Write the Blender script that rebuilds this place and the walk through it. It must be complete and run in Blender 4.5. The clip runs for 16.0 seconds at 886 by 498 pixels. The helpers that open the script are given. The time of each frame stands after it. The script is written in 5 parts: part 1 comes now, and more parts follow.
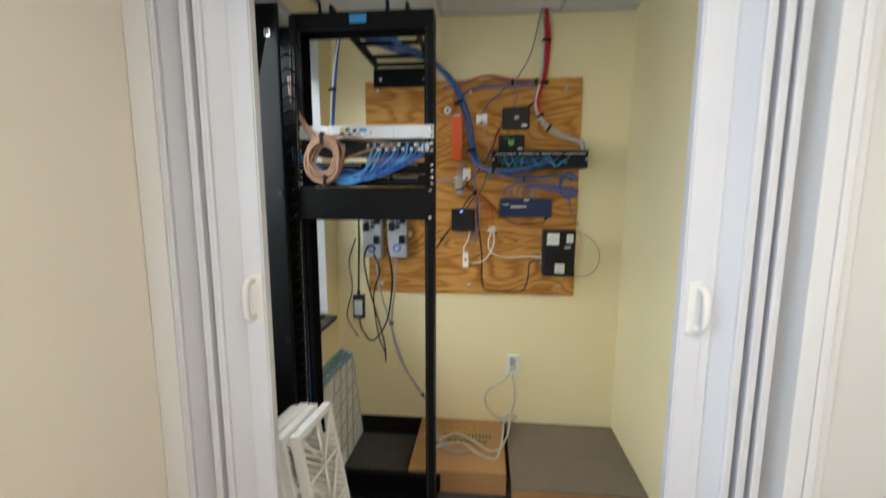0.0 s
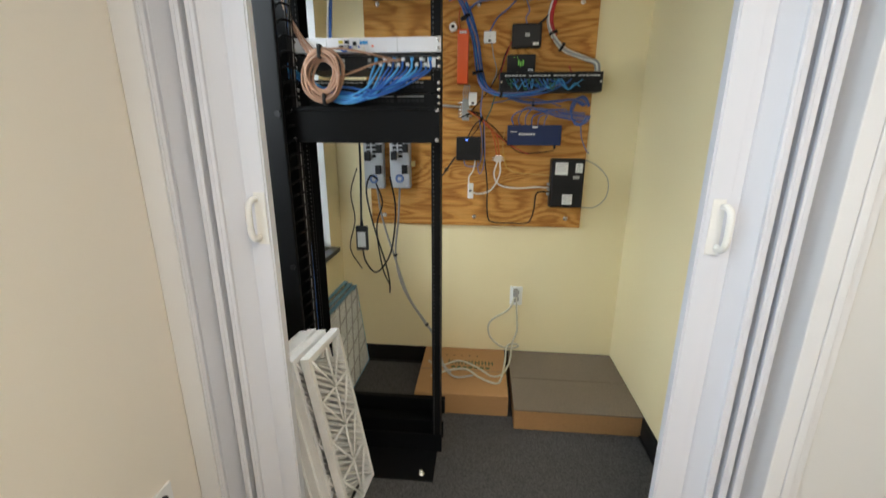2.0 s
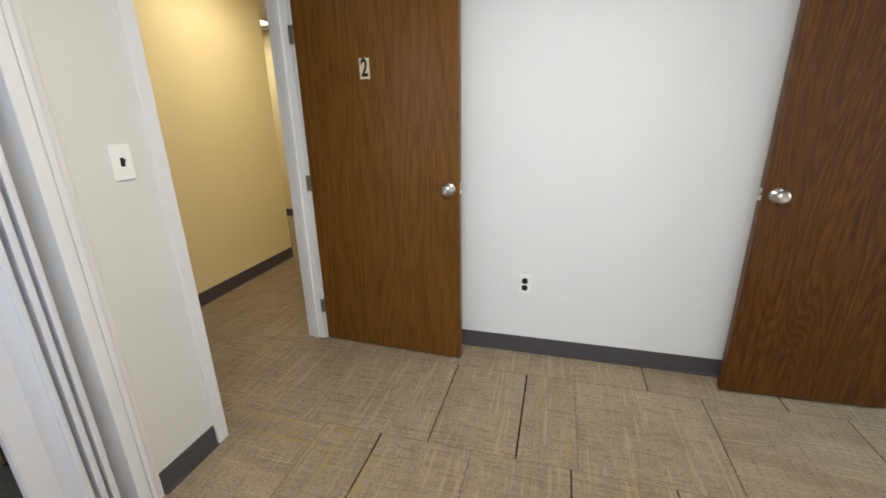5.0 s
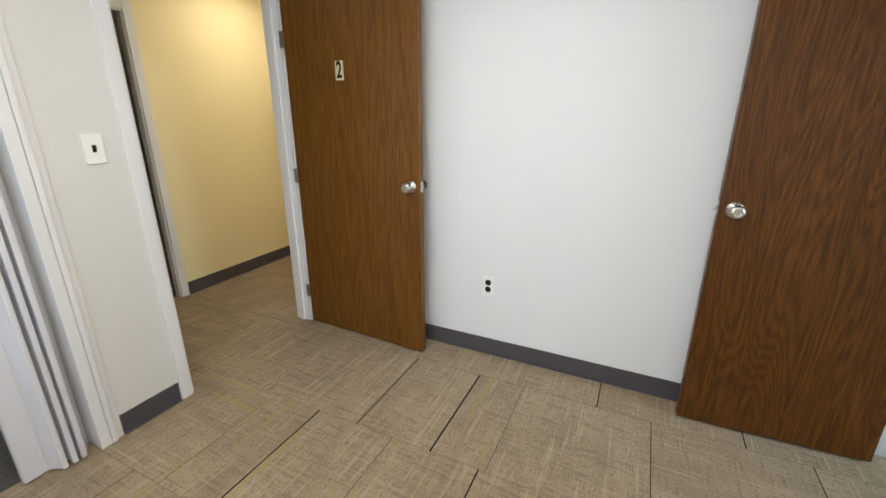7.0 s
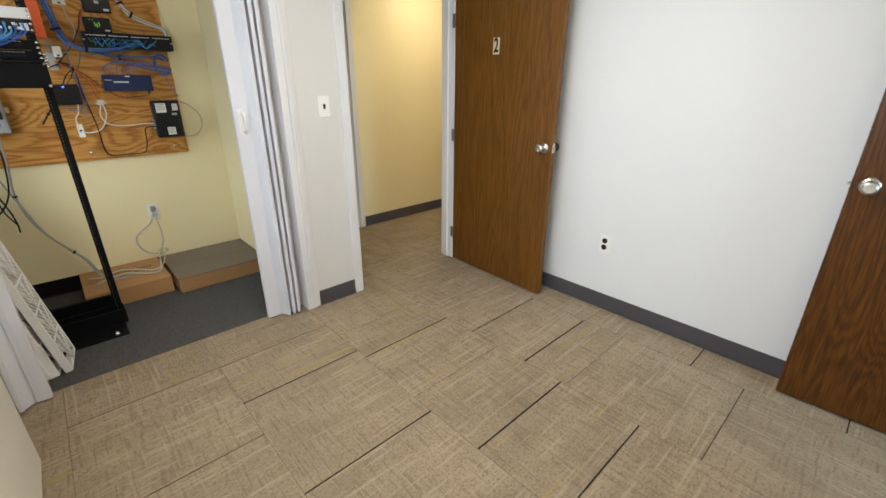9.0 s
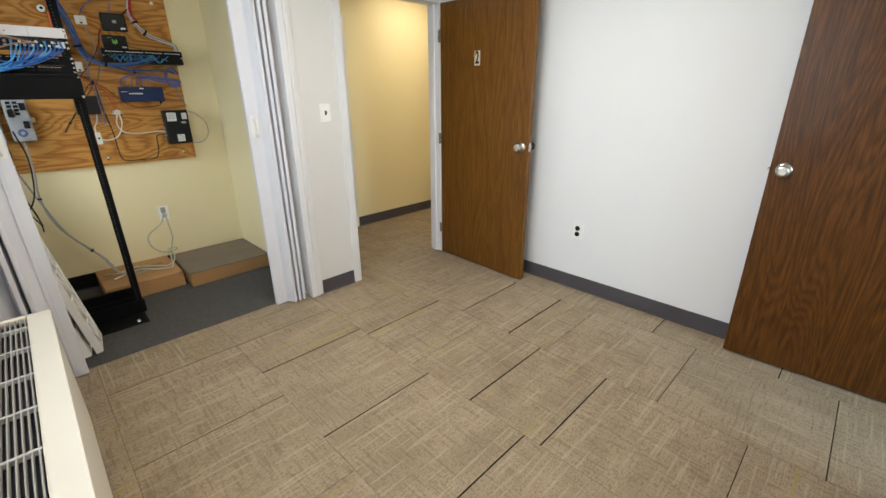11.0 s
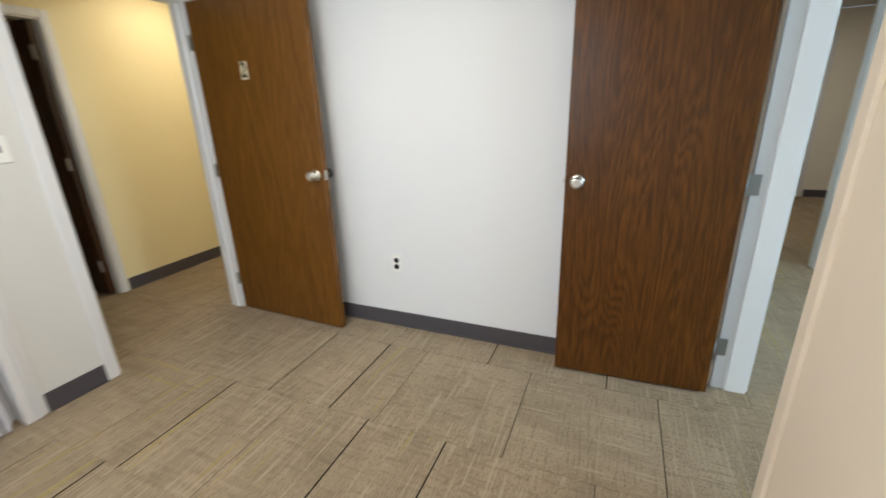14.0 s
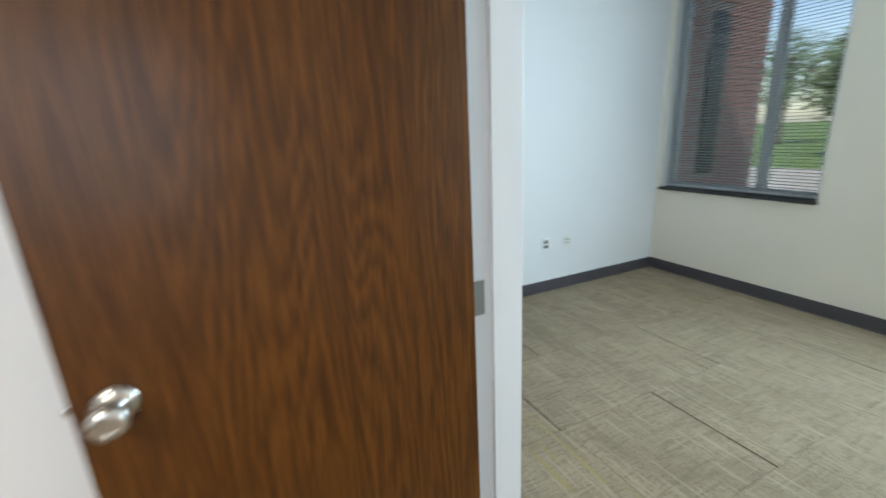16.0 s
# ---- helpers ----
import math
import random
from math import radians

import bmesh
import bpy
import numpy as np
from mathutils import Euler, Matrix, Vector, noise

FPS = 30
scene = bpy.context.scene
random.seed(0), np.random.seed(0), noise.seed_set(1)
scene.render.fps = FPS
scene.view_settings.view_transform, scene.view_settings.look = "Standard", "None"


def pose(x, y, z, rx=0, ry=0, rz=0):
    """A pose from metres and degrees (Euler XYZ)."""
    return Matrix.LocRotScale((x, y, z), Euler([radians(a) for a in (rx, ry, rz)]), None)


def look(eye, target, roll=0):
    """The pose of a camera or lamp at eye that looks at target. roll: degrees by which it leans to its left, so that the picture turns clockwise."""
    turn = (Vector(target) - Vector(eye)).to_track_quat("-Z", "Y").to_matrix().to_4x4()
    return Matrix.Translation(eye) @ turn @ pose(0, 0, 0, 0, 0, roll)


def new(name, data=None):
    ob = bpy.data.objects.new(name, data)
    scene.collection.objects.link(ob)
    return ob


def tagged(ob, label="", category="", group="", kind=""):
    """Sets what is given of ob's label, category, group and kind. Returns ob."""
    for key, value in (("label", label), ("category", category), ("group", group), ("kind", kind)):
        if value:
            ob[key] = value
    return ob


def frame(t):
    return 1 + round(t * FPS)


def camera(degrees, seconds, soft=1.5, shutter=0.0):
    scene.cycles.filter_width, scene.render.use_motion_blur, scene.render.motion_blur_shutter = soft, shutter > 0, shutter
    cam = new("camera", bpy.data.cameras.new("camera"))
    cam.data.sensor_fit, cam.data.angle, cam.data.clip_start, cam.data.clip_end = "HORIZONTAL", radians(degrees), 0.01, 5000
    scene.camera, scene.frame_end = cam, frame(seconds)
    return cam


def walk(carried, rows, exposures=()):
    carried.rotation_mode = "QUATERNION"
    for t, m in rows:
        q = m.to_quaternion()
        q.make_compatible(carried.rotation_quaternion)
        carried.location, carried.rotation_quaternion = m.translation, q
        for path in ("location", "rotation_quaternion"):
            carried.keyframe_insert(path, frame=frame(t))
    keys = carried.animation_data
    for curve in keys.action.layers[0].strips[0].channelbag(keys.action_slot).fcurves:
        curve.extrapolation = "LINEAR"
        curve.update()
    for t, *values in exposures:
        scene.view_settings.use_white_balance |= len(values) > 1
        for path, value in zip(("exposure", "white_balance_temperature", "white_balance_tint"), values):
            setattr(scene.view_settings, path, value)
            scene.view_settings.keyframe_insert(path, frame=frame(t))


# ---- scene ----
cam = camera(93.4, 16.0, shutter=0.5)
PATH = [
    (0, (-0.089, -0.364, 1.459), (-0.278, 1.608, 1.186), 0.1),
    (0.5, (-0.114, -0.387, 1.510), (-0.207, 1.611, 1.485), -0.5),
    (1, (-0.130, -0.375, 1.502), (-0.222, 1.621, 1.440), -0.4),
    (1.5, (-0.130, -0.352, 1.458), (-0.262, 1.617, 1.132), 0.3),
    (2, (-0.124, -0.335, 1.398), (-0.299, 1.581, 0.850), 0.2),
    (2.5, (-0.096, -0.327, 1.387), (-0.251, 1.540, 0.685), 0.7),
    (3, (-0.118, -0.340, 1.380), (0.018, 1.511, 0.636), -0.1),
    (3.5, (-0.156, -0.339, 1.362), (0.539, 1.394, 0.645), -1.0),
    (4, (-0.195, -0.419, 1.409), (1.051, 0.977, 0.701), -2.1),
    (4.5, (-0.184, -0.597, 1.407), (1.432, 0.383, 0.753), -1.9),
    (5, (-0.194, -0.782, 1.396), (1.634, -0.272, 0.766), -1.0),
    (7.5, (-0.038, -1.473, 1.387), (1.581, -0.500, 0.731), -0.3),
    (8, (-0.213, -1.563, 1.375), (1.269, -0.426, 0.661), -0.7),
    (8.5, (-0.319, -1.614, 1.387), (1.013, -0.339, 0.614), 0.7),
    (9, (-0.365, -1.747, 1.390), (0.898, -0.387, 0.645), 0.2),
    (11.5, (-0.630, -1.969, 1.375), (0.736, -0.679, 0.690), -0.6),
    (12, (-0.626, -1.965, 1.376), (0.812, -0.741, 0.716), 0.1),
    (12.5, (-0.607, -1.948, 1.382), (0.844, -0.753, 0.700), -0.5),
    (13, (-0.508, -1.945, 1.380), (1.028, -0.860, 0.699), -1.7),
    (13.5, (-0.288, -1.909, 1.372), (1.361, -0.973, 0.734), -1.9),
    (14, (-0.093, -1.880, 1.368), (1.647, -1.135, 0.722), -1.9),
    (14.5, (0.189, -1.799, 1.408), (2.055, -1.420, 0.794), -2.6),
    (15, (0.534, -1.844, 1.386), (2.459, -1.749, 0.849), -3.4),
    (15.5, (0.848, -1.900, 1.407), (2.764, -2.150, 0.893), -2.4),
    (16, (1.182, -1.933, 1.403), (2.928, -2.754, 0.879), -2.6),
]
walk(cam, [(t, look(eye, target, roll)) for t, eye, target, roll in PATH],
     exposures=[(0, 0.05), (0.5, -0.09), (1.0, -0.12), (2.0, 0.04), (3, 0.06), (3.5, 0.27), (4.0, 0.15), (4.5, -0.14), (5, -0.14), (7.5, -0.06), (9, 0.0), (11.5, 0.0), (14, -0.04), (15, -0.15), (15.5, -0.22), (16, 0.04)])

# ---------------------------------------------------------------- light
CEIL = 2.37
world = bpy.data.worlds.new("world")
scene.world = world
world.use_nodes = True
wn = world.node_tree.nodes
sky = wn.new("ShaderNodeTexSky")
sky.sky_type = "NISHITA"
sky.sun_disc = False
sky.sun_elevation = radians(47)
sky.sun_rotation = radians(-8)
wn["Background"].inputs["Strength"].default_value = 0.15
world.node_tree.links.new(sky.outputs[0], wn["Background"].inputs["Color"])


def area_lamp(name, place, target, sx, sy, watts, colour):
    d = bpy.data.lights.new(name, "AREA")
    d.shape, d.size, d.size_y, d.energy, d.color = "RECTANGLE", sx, sy, watts, colour
    o = new(name, d)
    o.matrix_world = look(place, target)
    return tagged(o, kind="structure")


sun_data = bpy.data.lights.new("sun", "SUN")
sun_data.energy, sun_data.angle, sun_data.color = 5.0, radians(0.6), (1.0, 0.95, 0.87)
sun_lamp = new("sun", sun_data)
# the sun stands over the building's windowless side, so that no beam enters the rooms
sun_lamp.matrix_world = look((-2.8, 20, 21.6), (0, 0, 0))
tagged(sun_lamp, kind="structure")

DAY = (0.69, 0.84, 1.0)
WARM = (1.0, 0.88, 0.68)
area_lamp("window_light_office", (-1.02, -0.95, 1.5), (2.0, -0.95, 1.05), 1.9, 1.25, 25, DAY)
area_lamp("window_light_closet", (-1.05, 1.30, 1.42), (1.0, 1.92, 0.90), 0.85, 1.2, 23, (0.84, 0.92, 0.96))
# unseen fill light in an added opening, brightens the next room
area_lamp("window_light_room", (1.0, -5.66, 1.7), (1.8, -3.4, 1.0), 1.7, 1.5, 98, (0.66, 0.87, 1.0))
area_lamp("ceiling_light_office", (0.40, -0.80, CEIL - 0.03), (0.40, -0.80, 0), 1.1, 0.55, 29, (1.0, 0.905, 0.76))
area_lamp("ceiling_light_corridor", (2.55, 1.22, CEIL - 0.03), (2.55, 1.22, 0), 0.5, 0.5, 7.8, WARM)
area_lamp("ceiling_light_hall", (4.2, 2.7, CEIL - 0.03), (4.2, 2.7, 0), 0.5, 0.5, 11, (1.0, 0.94, 0.80))
area_lamp("ceiling_light_lobby", (5.8, -3.4, CEIL - 0.03), (5.8, -3.4, 0), 0.5, 0.5, 14, (1.0, 0.9, 0.75))

# ---------------------------------------------------------------- materials


def shader(name):
    m = bpy.data.materials.new(name)
    m.use_nodes = True
    return m, m.node_tree.nodes, m.node_tree.links, m.node_tree.nodes["Principled BSDF"]


def rgba(c):
    return (c[0], c[1], c[2], 1.0)


def mixed(n, l, fac, a, b, blend="MIX"):
    k = n.new("ShaderNodeMix")
    k.data_type, k.blend_type = "RGBA", blend
    for sock, v in ((k.inputs[0], fac), (k.inputs[6], a), (k.inputs[7], b)):
        if hasattr(v, "is_linked"):
            l.new(v, sock)
        elif isinstance(v, tuple):
            sock.default_value = rgba(v)
        else:
            sock.default_value = v
    return k.outputs[2]


def coords(n, l, scale=(1, 1, 1)):
    tc, mp = n.new("ShaderNodeTexCoord"), n.new("ShaderNodeMapping")
    l.new(tc.outputs["Object"], mp.inputs[0])
    mp.inputs["Scale"].default_value = scale
    return mp.outputs[0]


def noise_tex(n, l, vec, scale, detail=3.0, rough=0.55, distortion=0.0):
    t = n.new("ShaderNodeTexNoise")
    t.inputs["Scale"].default_value, t.inputs["Detail"].default_value = scale, detail
    t.inputs["Roughness"].default_value, t.inputs["Distortion"].default_value = rough, distortion
    l.new(vec, t.inputs["Vector"])
    return t.outputs[0]


def ramp(n, l, fac, *stops):
    r = n.new("ShaderNodeValToRGB")
    while len(r.color_ramp.elements) < len(stops):
        r.color_ramp.elements.new(0.5)
    for e, (p, c) in zip(r.color_ramp.elements, stops):
        e.position = p
        e.color = rgba(c) if isinstance(c, tuple) else (c, c, c, 1)
    l.new(fac, r.inputs[0])
    return r.outputs[0]


def bumped(n, l, b, height, strength, distance=0.002):
    k = n.new("ShaderNodeBump")
    k.inputs["Strength"].default_value, k.inputs["Distance"].default_value = strength, distance
    l.new(height, k.inputs["Height"])
    l.new(k.outputs[0], b.inputs["Normal"])


def plain(name, c, rough=0.5, metal=0.0, var=0.12, scale=6.0, grain=0.0, grain_scale=250.0, bump=0.0, stretch=(1, 1, 1), spec=0.5):
    """Colour with soft blotches and a fine grain, uneven gloss and a fine relief."""
    m, n, l, b = shader(name)
    v = coords(n, l, stretch)
    big = noise_tex(n, l, v, scale)
    dark = tuple(x * (1 - var) for x in c)
    light = tuple(min(1, x * (1 + var * 0.6)) for x in c)
    col = mixed(n, l, big, dark, light)
    fine = noise_tex(n, l, v, grain_scale, 2.0)
    if grain:
        col = mixed(n, l, grain, col, ramp(n, l, fine, (0.35, 0.15), (0.65, 1.0)), "MULTIPLY")
    l.new(col, b.inputs["Base Color"])
    l.new(ramp(n, l, big, (0.2, max(0.03, rough - 0.08)), (0.8, min(1, rough + 0.08))), b.inputs["Roughness"])
    b.inputs["Metallic"].default_value = metal
    b.inputs["Specular IOR Level"].default_value = spec
    if bump:
        bumped(n, l, b, fine, bump)
    return m


def wood(name, pale, mid, dark, axis, rough=0.35, rings=7.0, coat=0.25, jag=0.7, stretch=0.13, streaks=0.30, pores=0.5, teeth=38.0, flame=3.4):
    """Flat-sawn grain that runs along the axis: long flames, streaks and pores."""
    m, n, l, b = shader(name)
    s = [1.0, 1.0, 1.0]
    s[axis] = stretch
    v = coords(n, l, tuple(s))
    field = noise_tex(n, l, v, flame, 1.5, 0.4, 0.35)
    k = n.new("ShaderNodeMath")
    k.operation, k.inputs[1].default_value = "MULTIPLY", rings
    l.new(field, k.inputs[0])
    ragged = n.new("ShaderNodeMath")
    ragged.operation, ragged.inputs[1].default_value = "MULTIPLY_ADD", jag
    s3 = [1.0, 1.0, 1.0]
    s3[axis] = 0.06
    l.new(noise_tex(n, l, coords(n, l, tuple(s3)), teeth, 3.0, 0.65), ragged.inputs[0])
    l.new(k.outputs[0], ragged.inputs[2])
    w = n.new("ShaderNodeMath")
    w.operation = "FRACT"
    l.new(ragged.outputs[0], w.inputs[0])
    s2 = [1.0, 1.0, 1.0]
    s2[axis] = 0.02
    v2 = coords(n, l, tuple(s2))
    streak = noise_tex(n, l, v2, 75.0, 3.0, 0.6)
    pore = noise_tex(n, l, v2, 330.0, 2.0, 0.6)
    base = ramp(n, l, w.outputs[0], (0.0, dark), (0.12, mid), (0.40, pale), (0.62, mid), (0.90, dark), (1.0, dark))
    col = mixed(n, l, streaks, base, ramp(n, l, streak, (0.32, tuple(x * 1.25 for x in dark)), (0.66, pale)))
    col = mixed(n, l, pores, col, ramp(n, l, pore, (0.40, 0.45), (0.56, 1.0)), "MULTIPLY")
    l.new(col, b.inputs["Base Color"])
    l.new(ramp(n, l, pore, (0.3, rough + 0.15), (0.6, rough)), b.inputs["Roughness"])
    b.inputs["Coat Weight"].default_value = coat
    b.inputs["Coat Roughness"].default_value = 0.22
    b.inputs["Specular IOR Level"].default_value = 0.2
    bumped(n, l, b, pore, 0.25, 0.0006)
    return m


def carpet_tile_mat(name, c0, c1, c2):
    """Loop pile with broken pale and dark threads along the tile's own x, and a few ochre ones."""
    m, n, l, b = shader(name)
    v = coords(n, l, (1, 1, 1))
    info = n.new("ShaderNodeObjectInfo")
    add = n.new("ShaderNodeVectorMath")
    add.operation = "ADD"
    k = n.new("ShaderNodeMath")
    k.operation, k.inputs[1].default_value = "MULTIPLY", 37.0
    l.new(info.outputs["Random"], k.inputs[0])
    l.new(v, add.inputs[0])
    l.new(k.outputs[0], add.inputs[1])

    def stretched(sx, sy):
        mp = n.new("ShaderNodeMapping")
        mp.inputs["Scale"].default_value = (sx, sy, 1)
        l.new(add.outputs[0], mp.inputs[0])
        return mp.outputs[0]

    threads = noise_tex(n, l, stretched(70.0, 170.0), 1.0, 2.0, 0.6)
    bands = ramp(n, l, noise_tex(n, l, stretched(2.6, 7.0), 1.0, 3.0, 0.6), (0.34, 0.0), (0.64, 1.0))
    cross = noise_tex(n, l, stretched(85.0, 7.0), 1.0, 1.0, 0.6)
    pile = noise_tex(n, l, add.outputs[0], 420.0, 2.0)
    pale = noise_tex(n, l, stretched(3.4, 74.0), 1.0, 1.0, 0.5)
    weft = noise_tex(n, l, stretched(74.0, 3.6), 1.0, 1.0, 0.5)
    soil = noise_tex(n, l, add.outputs[0], 3.0, 3.0)
    col = mixed(n, l, bands, c0, c1)
    col = mixed(n, l, ramp(n, l, threads, (0.36, 0.55), (0.50, 0.0)), col, tuple(x * 0.52 for x in c0))
    col = mixed(n, l, ramp(n, l, cross, (0.34, 0.48), (0.44, 0.0)), col, tuple(x * 0.64 for x in c0))
    col = mixed(n, l, ramp(n, l, pale, (0.58, 0.0), (0.70, 0.40)), col, c2)
    col = mixed(n, l, ramp(n, l, weft, (0.60, 0.0), (0.72, 0.18)), col, c2)
    # ochre threads on some tiles only
    och = noise_tex(n, l, stretched(1.6, 30.0), 1.3, 0.0)
    some = ramp(n, l, info.outputs["Random"], (0.70, 0.0), (0.72, 1.0))
    gold = n.new("ShaderNodeMath")
    gold.operation = "MULTIPLY"
    l.new(ramp(n, l, och, (0.70, 0.0), (0.74, 0.55)), gold.inputs[0])
    l.new(some, gold.inputs[1])
    col = mixed(n, l, gold.outputs[0], col, (0.42, 0.32, 0.10))
    col = mixed(n, l, 0.5, col, ramp(n, l, pile, (0.30, 0.45), (0.62, 1.0)), "MULTIPLY")
    col = mixed(n, l, 0.35, col, ramp(n, l, soil, (0.3, 0.7), (0.7, 1.0)), "MULTIPLY")
    l.new(col, b.inputs["Base Color"])
    b.inputs["Roughness"].default_value = 0.95
    b.inputs["Specular IOR Level"].default_value = 0.15
    bumped(n, l, b, pile, 0.7, 0.003)
    return m


def add_translucence(m, c, share):
    """Thin vinyl that lets part of the daylight through."""
    n, l = m.node_tree.nodes, m.node_tree.links
    t, k = n.new("ShaderNodeBsdfTranslucent"), n.new("ShaderNodeMixShader")
    t.inputs["Color"].default_value = rgba(c)
    k.inputs[0].default_value = share
    l.new(n["Principled BSDF"].outputs[0], k.inputs[1])
    l.new(t.outputs[0], k.inputs[2])
    l.new(k.outputs[0], n["Material Output"].inputs["Surface"])


WALL_WHITE = plain("wall_paint_white", (0.79, 0.80, 0.82), 0.6, 0, 0.03, 1.2, 0.0, 160, 0.12)
# north wall: the white set a tone greyer than on the east wall
WALL_WHITE_GREYER = plain("wall_white_greyer", (0.69, 0.685, 0.665), 0.6, 0, 0.03, 1.2, 0.0, 160, 0.12)
# south wall's cream with a warm colour cast put into it
WALL_CREAM_CAST = plain("wall_cream_warm_cast", (0.83, 0.715, 0.585), 0.6, 0, 0.03, 1.2, 0.0, 160, 0.12)
WALL_CREAM = plain("wall_paint_cream", (0.85, 0.79, 0.69), 0.6, 0, 0.03, 1.2, 0.0, 160, 0.12)
WALL_YELLOW = plain("wall_paint_yellow", (0.845, 0.740, 0.462), 0.6, 0, 0.03, 1.2, 0.0, 160, 0.12)
TRIM_WHITE = plain("trim_paint_white", (0.75, 0.755, 0.77), 0.35, 0, 0.04, 3.0, 0.0, 90, 0.06)
VINYL = plain("white_vinyl", (0.69, 0.70, 0.75), 0.38, 0, 0.04, 4.0, 0.0, 120, 0.05)
VINYL_SEAM = plain("grey_vinyl_hinge", (0.42, 0.43, 0.46), 0.5, 0, 0.1, 8.0)
BASE_GREY = plain("grey_vinyl_base", (0.085, 0.078, 0.088), 0.5, 0, 0.12, 5.0, spec=0.3)
BASE_BLACK = plain("black_vinyl_base", (0.008, 0.0075, 0.008), 0.5, 0, 0.2, 5.0, spec=0.25)
CEILING = plain("ceiling_board", (0.72, 0.72, 0.71), 0.9, 0, 0.05, 3.0, 0.12, 130, 0.25)
TBAR = plain("ceiling_bar", (0.46, 0.46, 0.46), 0.4, 0.0, 0.05)
CARPET = carpet_tile_mat("carpet_tile", (0.345, 0.268, 0.182), (0.432, 0.336, 0.232), (0.600, 0.490, 0.352))
CARPET_GREY = plain("grey_closet_carpet", (0.104, 0.099, 0.097), 0.95, 0, 0.25, 4.0, 0.65, 150, 0.8)
JOINT = plain("dark_joint", (0.010, 0.008, 0.006), 0.95, 0, 0.2, spec=0.0)
OAK = wood("stained_oak", (0.150, 0.054, 0.0066), (0.100, 0.0325, 0.0037), (0.050, 0.0145, 0.0017), 2, 0.42, 24.0, 0.30, 1.7, 0.13, 0.50, 0.6, 120.0, 5.2)
OAK_PLAIN = wood("golden_stained_oak", (0.200, 0.086, 0.0125), (0.168, 0.067, 0.0090), (0.105, 0.039, 0.0050), 2, 0.45, 11.0, 0.25, 1.9, 0.10, 0.50, 0.6, 110.0, 5.0)
DARK_WOOD = wood("dark_wood", (0.08, 0.035, 0.014), (0.05, 0.02, 0.008), (0.02, 0.008, 0.004), 2, 0.4, 7.0)
PLY = wood("plywood", (0.66, 0.345, 0.096), (0.59, 0.280, 0.066), (0.33, 0.122, 0.025), 0, 0.6, 17.0, 0.0, 0.9, 0.27, 0.30, 0.4, 70.0, 5.0)
PLY_EDGE = plain("plywood_edge", (0.36, 0.21, 0.09), 0.8, 0, 0.3, 20.0, 0.3, 200)
STEEL = plain("satin_steel", (0.62, 0.60, 0.57), 0.28, 1.0, 0.08, 20.0)
HINGE = plain("grey_hinge_steel", (0.30, 0.31, 0.31), 0.42, 0.8, 0.15, 30.0)
BRASS_DARK = plain("dark_bronze", (0.05, 0.045, 0.035), 0.4, 0.8, 0.2, 30.0)
RACK = plain("black_powder_coat", (0.0042, 0.0045, 0.0052), 0.55, 0.0, 0.3, 12.0, 0.0, 500, 0.15, (1, 1, 1), 0.14)
BLACK = plain("black_plastic", (0.008, 0.008, 0.009), 0.42, 0, 0.2, 15.0, 0.0, 600, 0.1, (1, 1, 1), 0.3)
HOLE = plain("dark_recess", (0.004, 0.004, 0.005), 0.8, 0, 0.1)
WHITE_PLASTIC = plain("white_plastic", (0.80, 0.79, 0.76), 0.35, 0, 0.05, 10.0)
GREY_PLASTIC = plain("grey_plastic", (0.36, 0.36, 0.34), 0.5, 0, 0.1, 10.0)
MID_GREY = plain("mid_grey_plastic", (0.40, 0.41, 0.43), 0.5, 0, 0.08, 10.0)
LIGHT_METAL = plain("light_metal", (0.66, 0.66, 0.68), 0.35, 0.3, 0.06, 10.0)
RED_BOX = plain("orange_red_plastic", (0.75, 0.10, 0.015), 0.42, 0, 0.1, 10.0)
NAVY = plain("navy_metal", (0.012, 0.024, 0.085), 0.45, 0.0, 0.2, 10.0, spec=0.3)
LABEL = plain("white_label", (0.78, 0.78, 0.76), 0.6, 0, 0.05, 30.0)
TAPE_BLUE = plain("blue_tape", (0.03, 0.22, 0.48), 0.6, 0, 0.1, 30.0)
C_BLUE = plain("blue_cable", (0.012, 0.10, 0.40), 0.42, 0, 0.25, 12.0)
C_LIGHT = plain("light_blue_cable", (0.06, 0.32, 0.66), 0.42, 0, 0.25, 12.0)
C_TAN = plain("tan_cable", (0.36, 0.20, 0.125), 0.45, 0, 0.2, 12.0)
C_RED = plain("red_cable", (0.50, 0.012, 0.018), 0.42, 0, 0.2, 12.0)
C_ORANGE = plain("orange_cable", (0.60, 0.13, 0.02), 0.42, 0, 0.2, 12.0)
C_GREY = plain("grey_cable", (0.34, 0.33, 0.31), 0.45, 0, 0.15, 12.0)
C_BEIGE = plain("beige_cable", (0.52, 0.50, 0.40), 0.45, 0, 0.15, 12.0)
C_WHITE = plain("white_cable", (0.72, 0.70, 0.62), 0.45, 0, 0.1, 12.0)
C_BLACK = plain("black_cable", (0.007, 0.0065, 0.0065), 0.45, 0, 0.2, 12.0, spec=0.3)
C_PURPLE = plain("violet_cable", (0.17, 0.18, 0.34), 0.42, 0, 0.2, 12.0)
C_YELLOW = plain("yellow_cable", (0.55, 0.33, 0.06), 0.45, 0, 0.2, 12.0)
C_GREEN = plain("green_cable", (0.03, 0.16, 0.09), 0.45, 0, 0.2, 12.0)
CARDBOARD = plain("brown_cardboard", (0.45, 0.245, 0.10), 0.85, 0, 0.10, 5.0, 0.15, 200, 0.1)
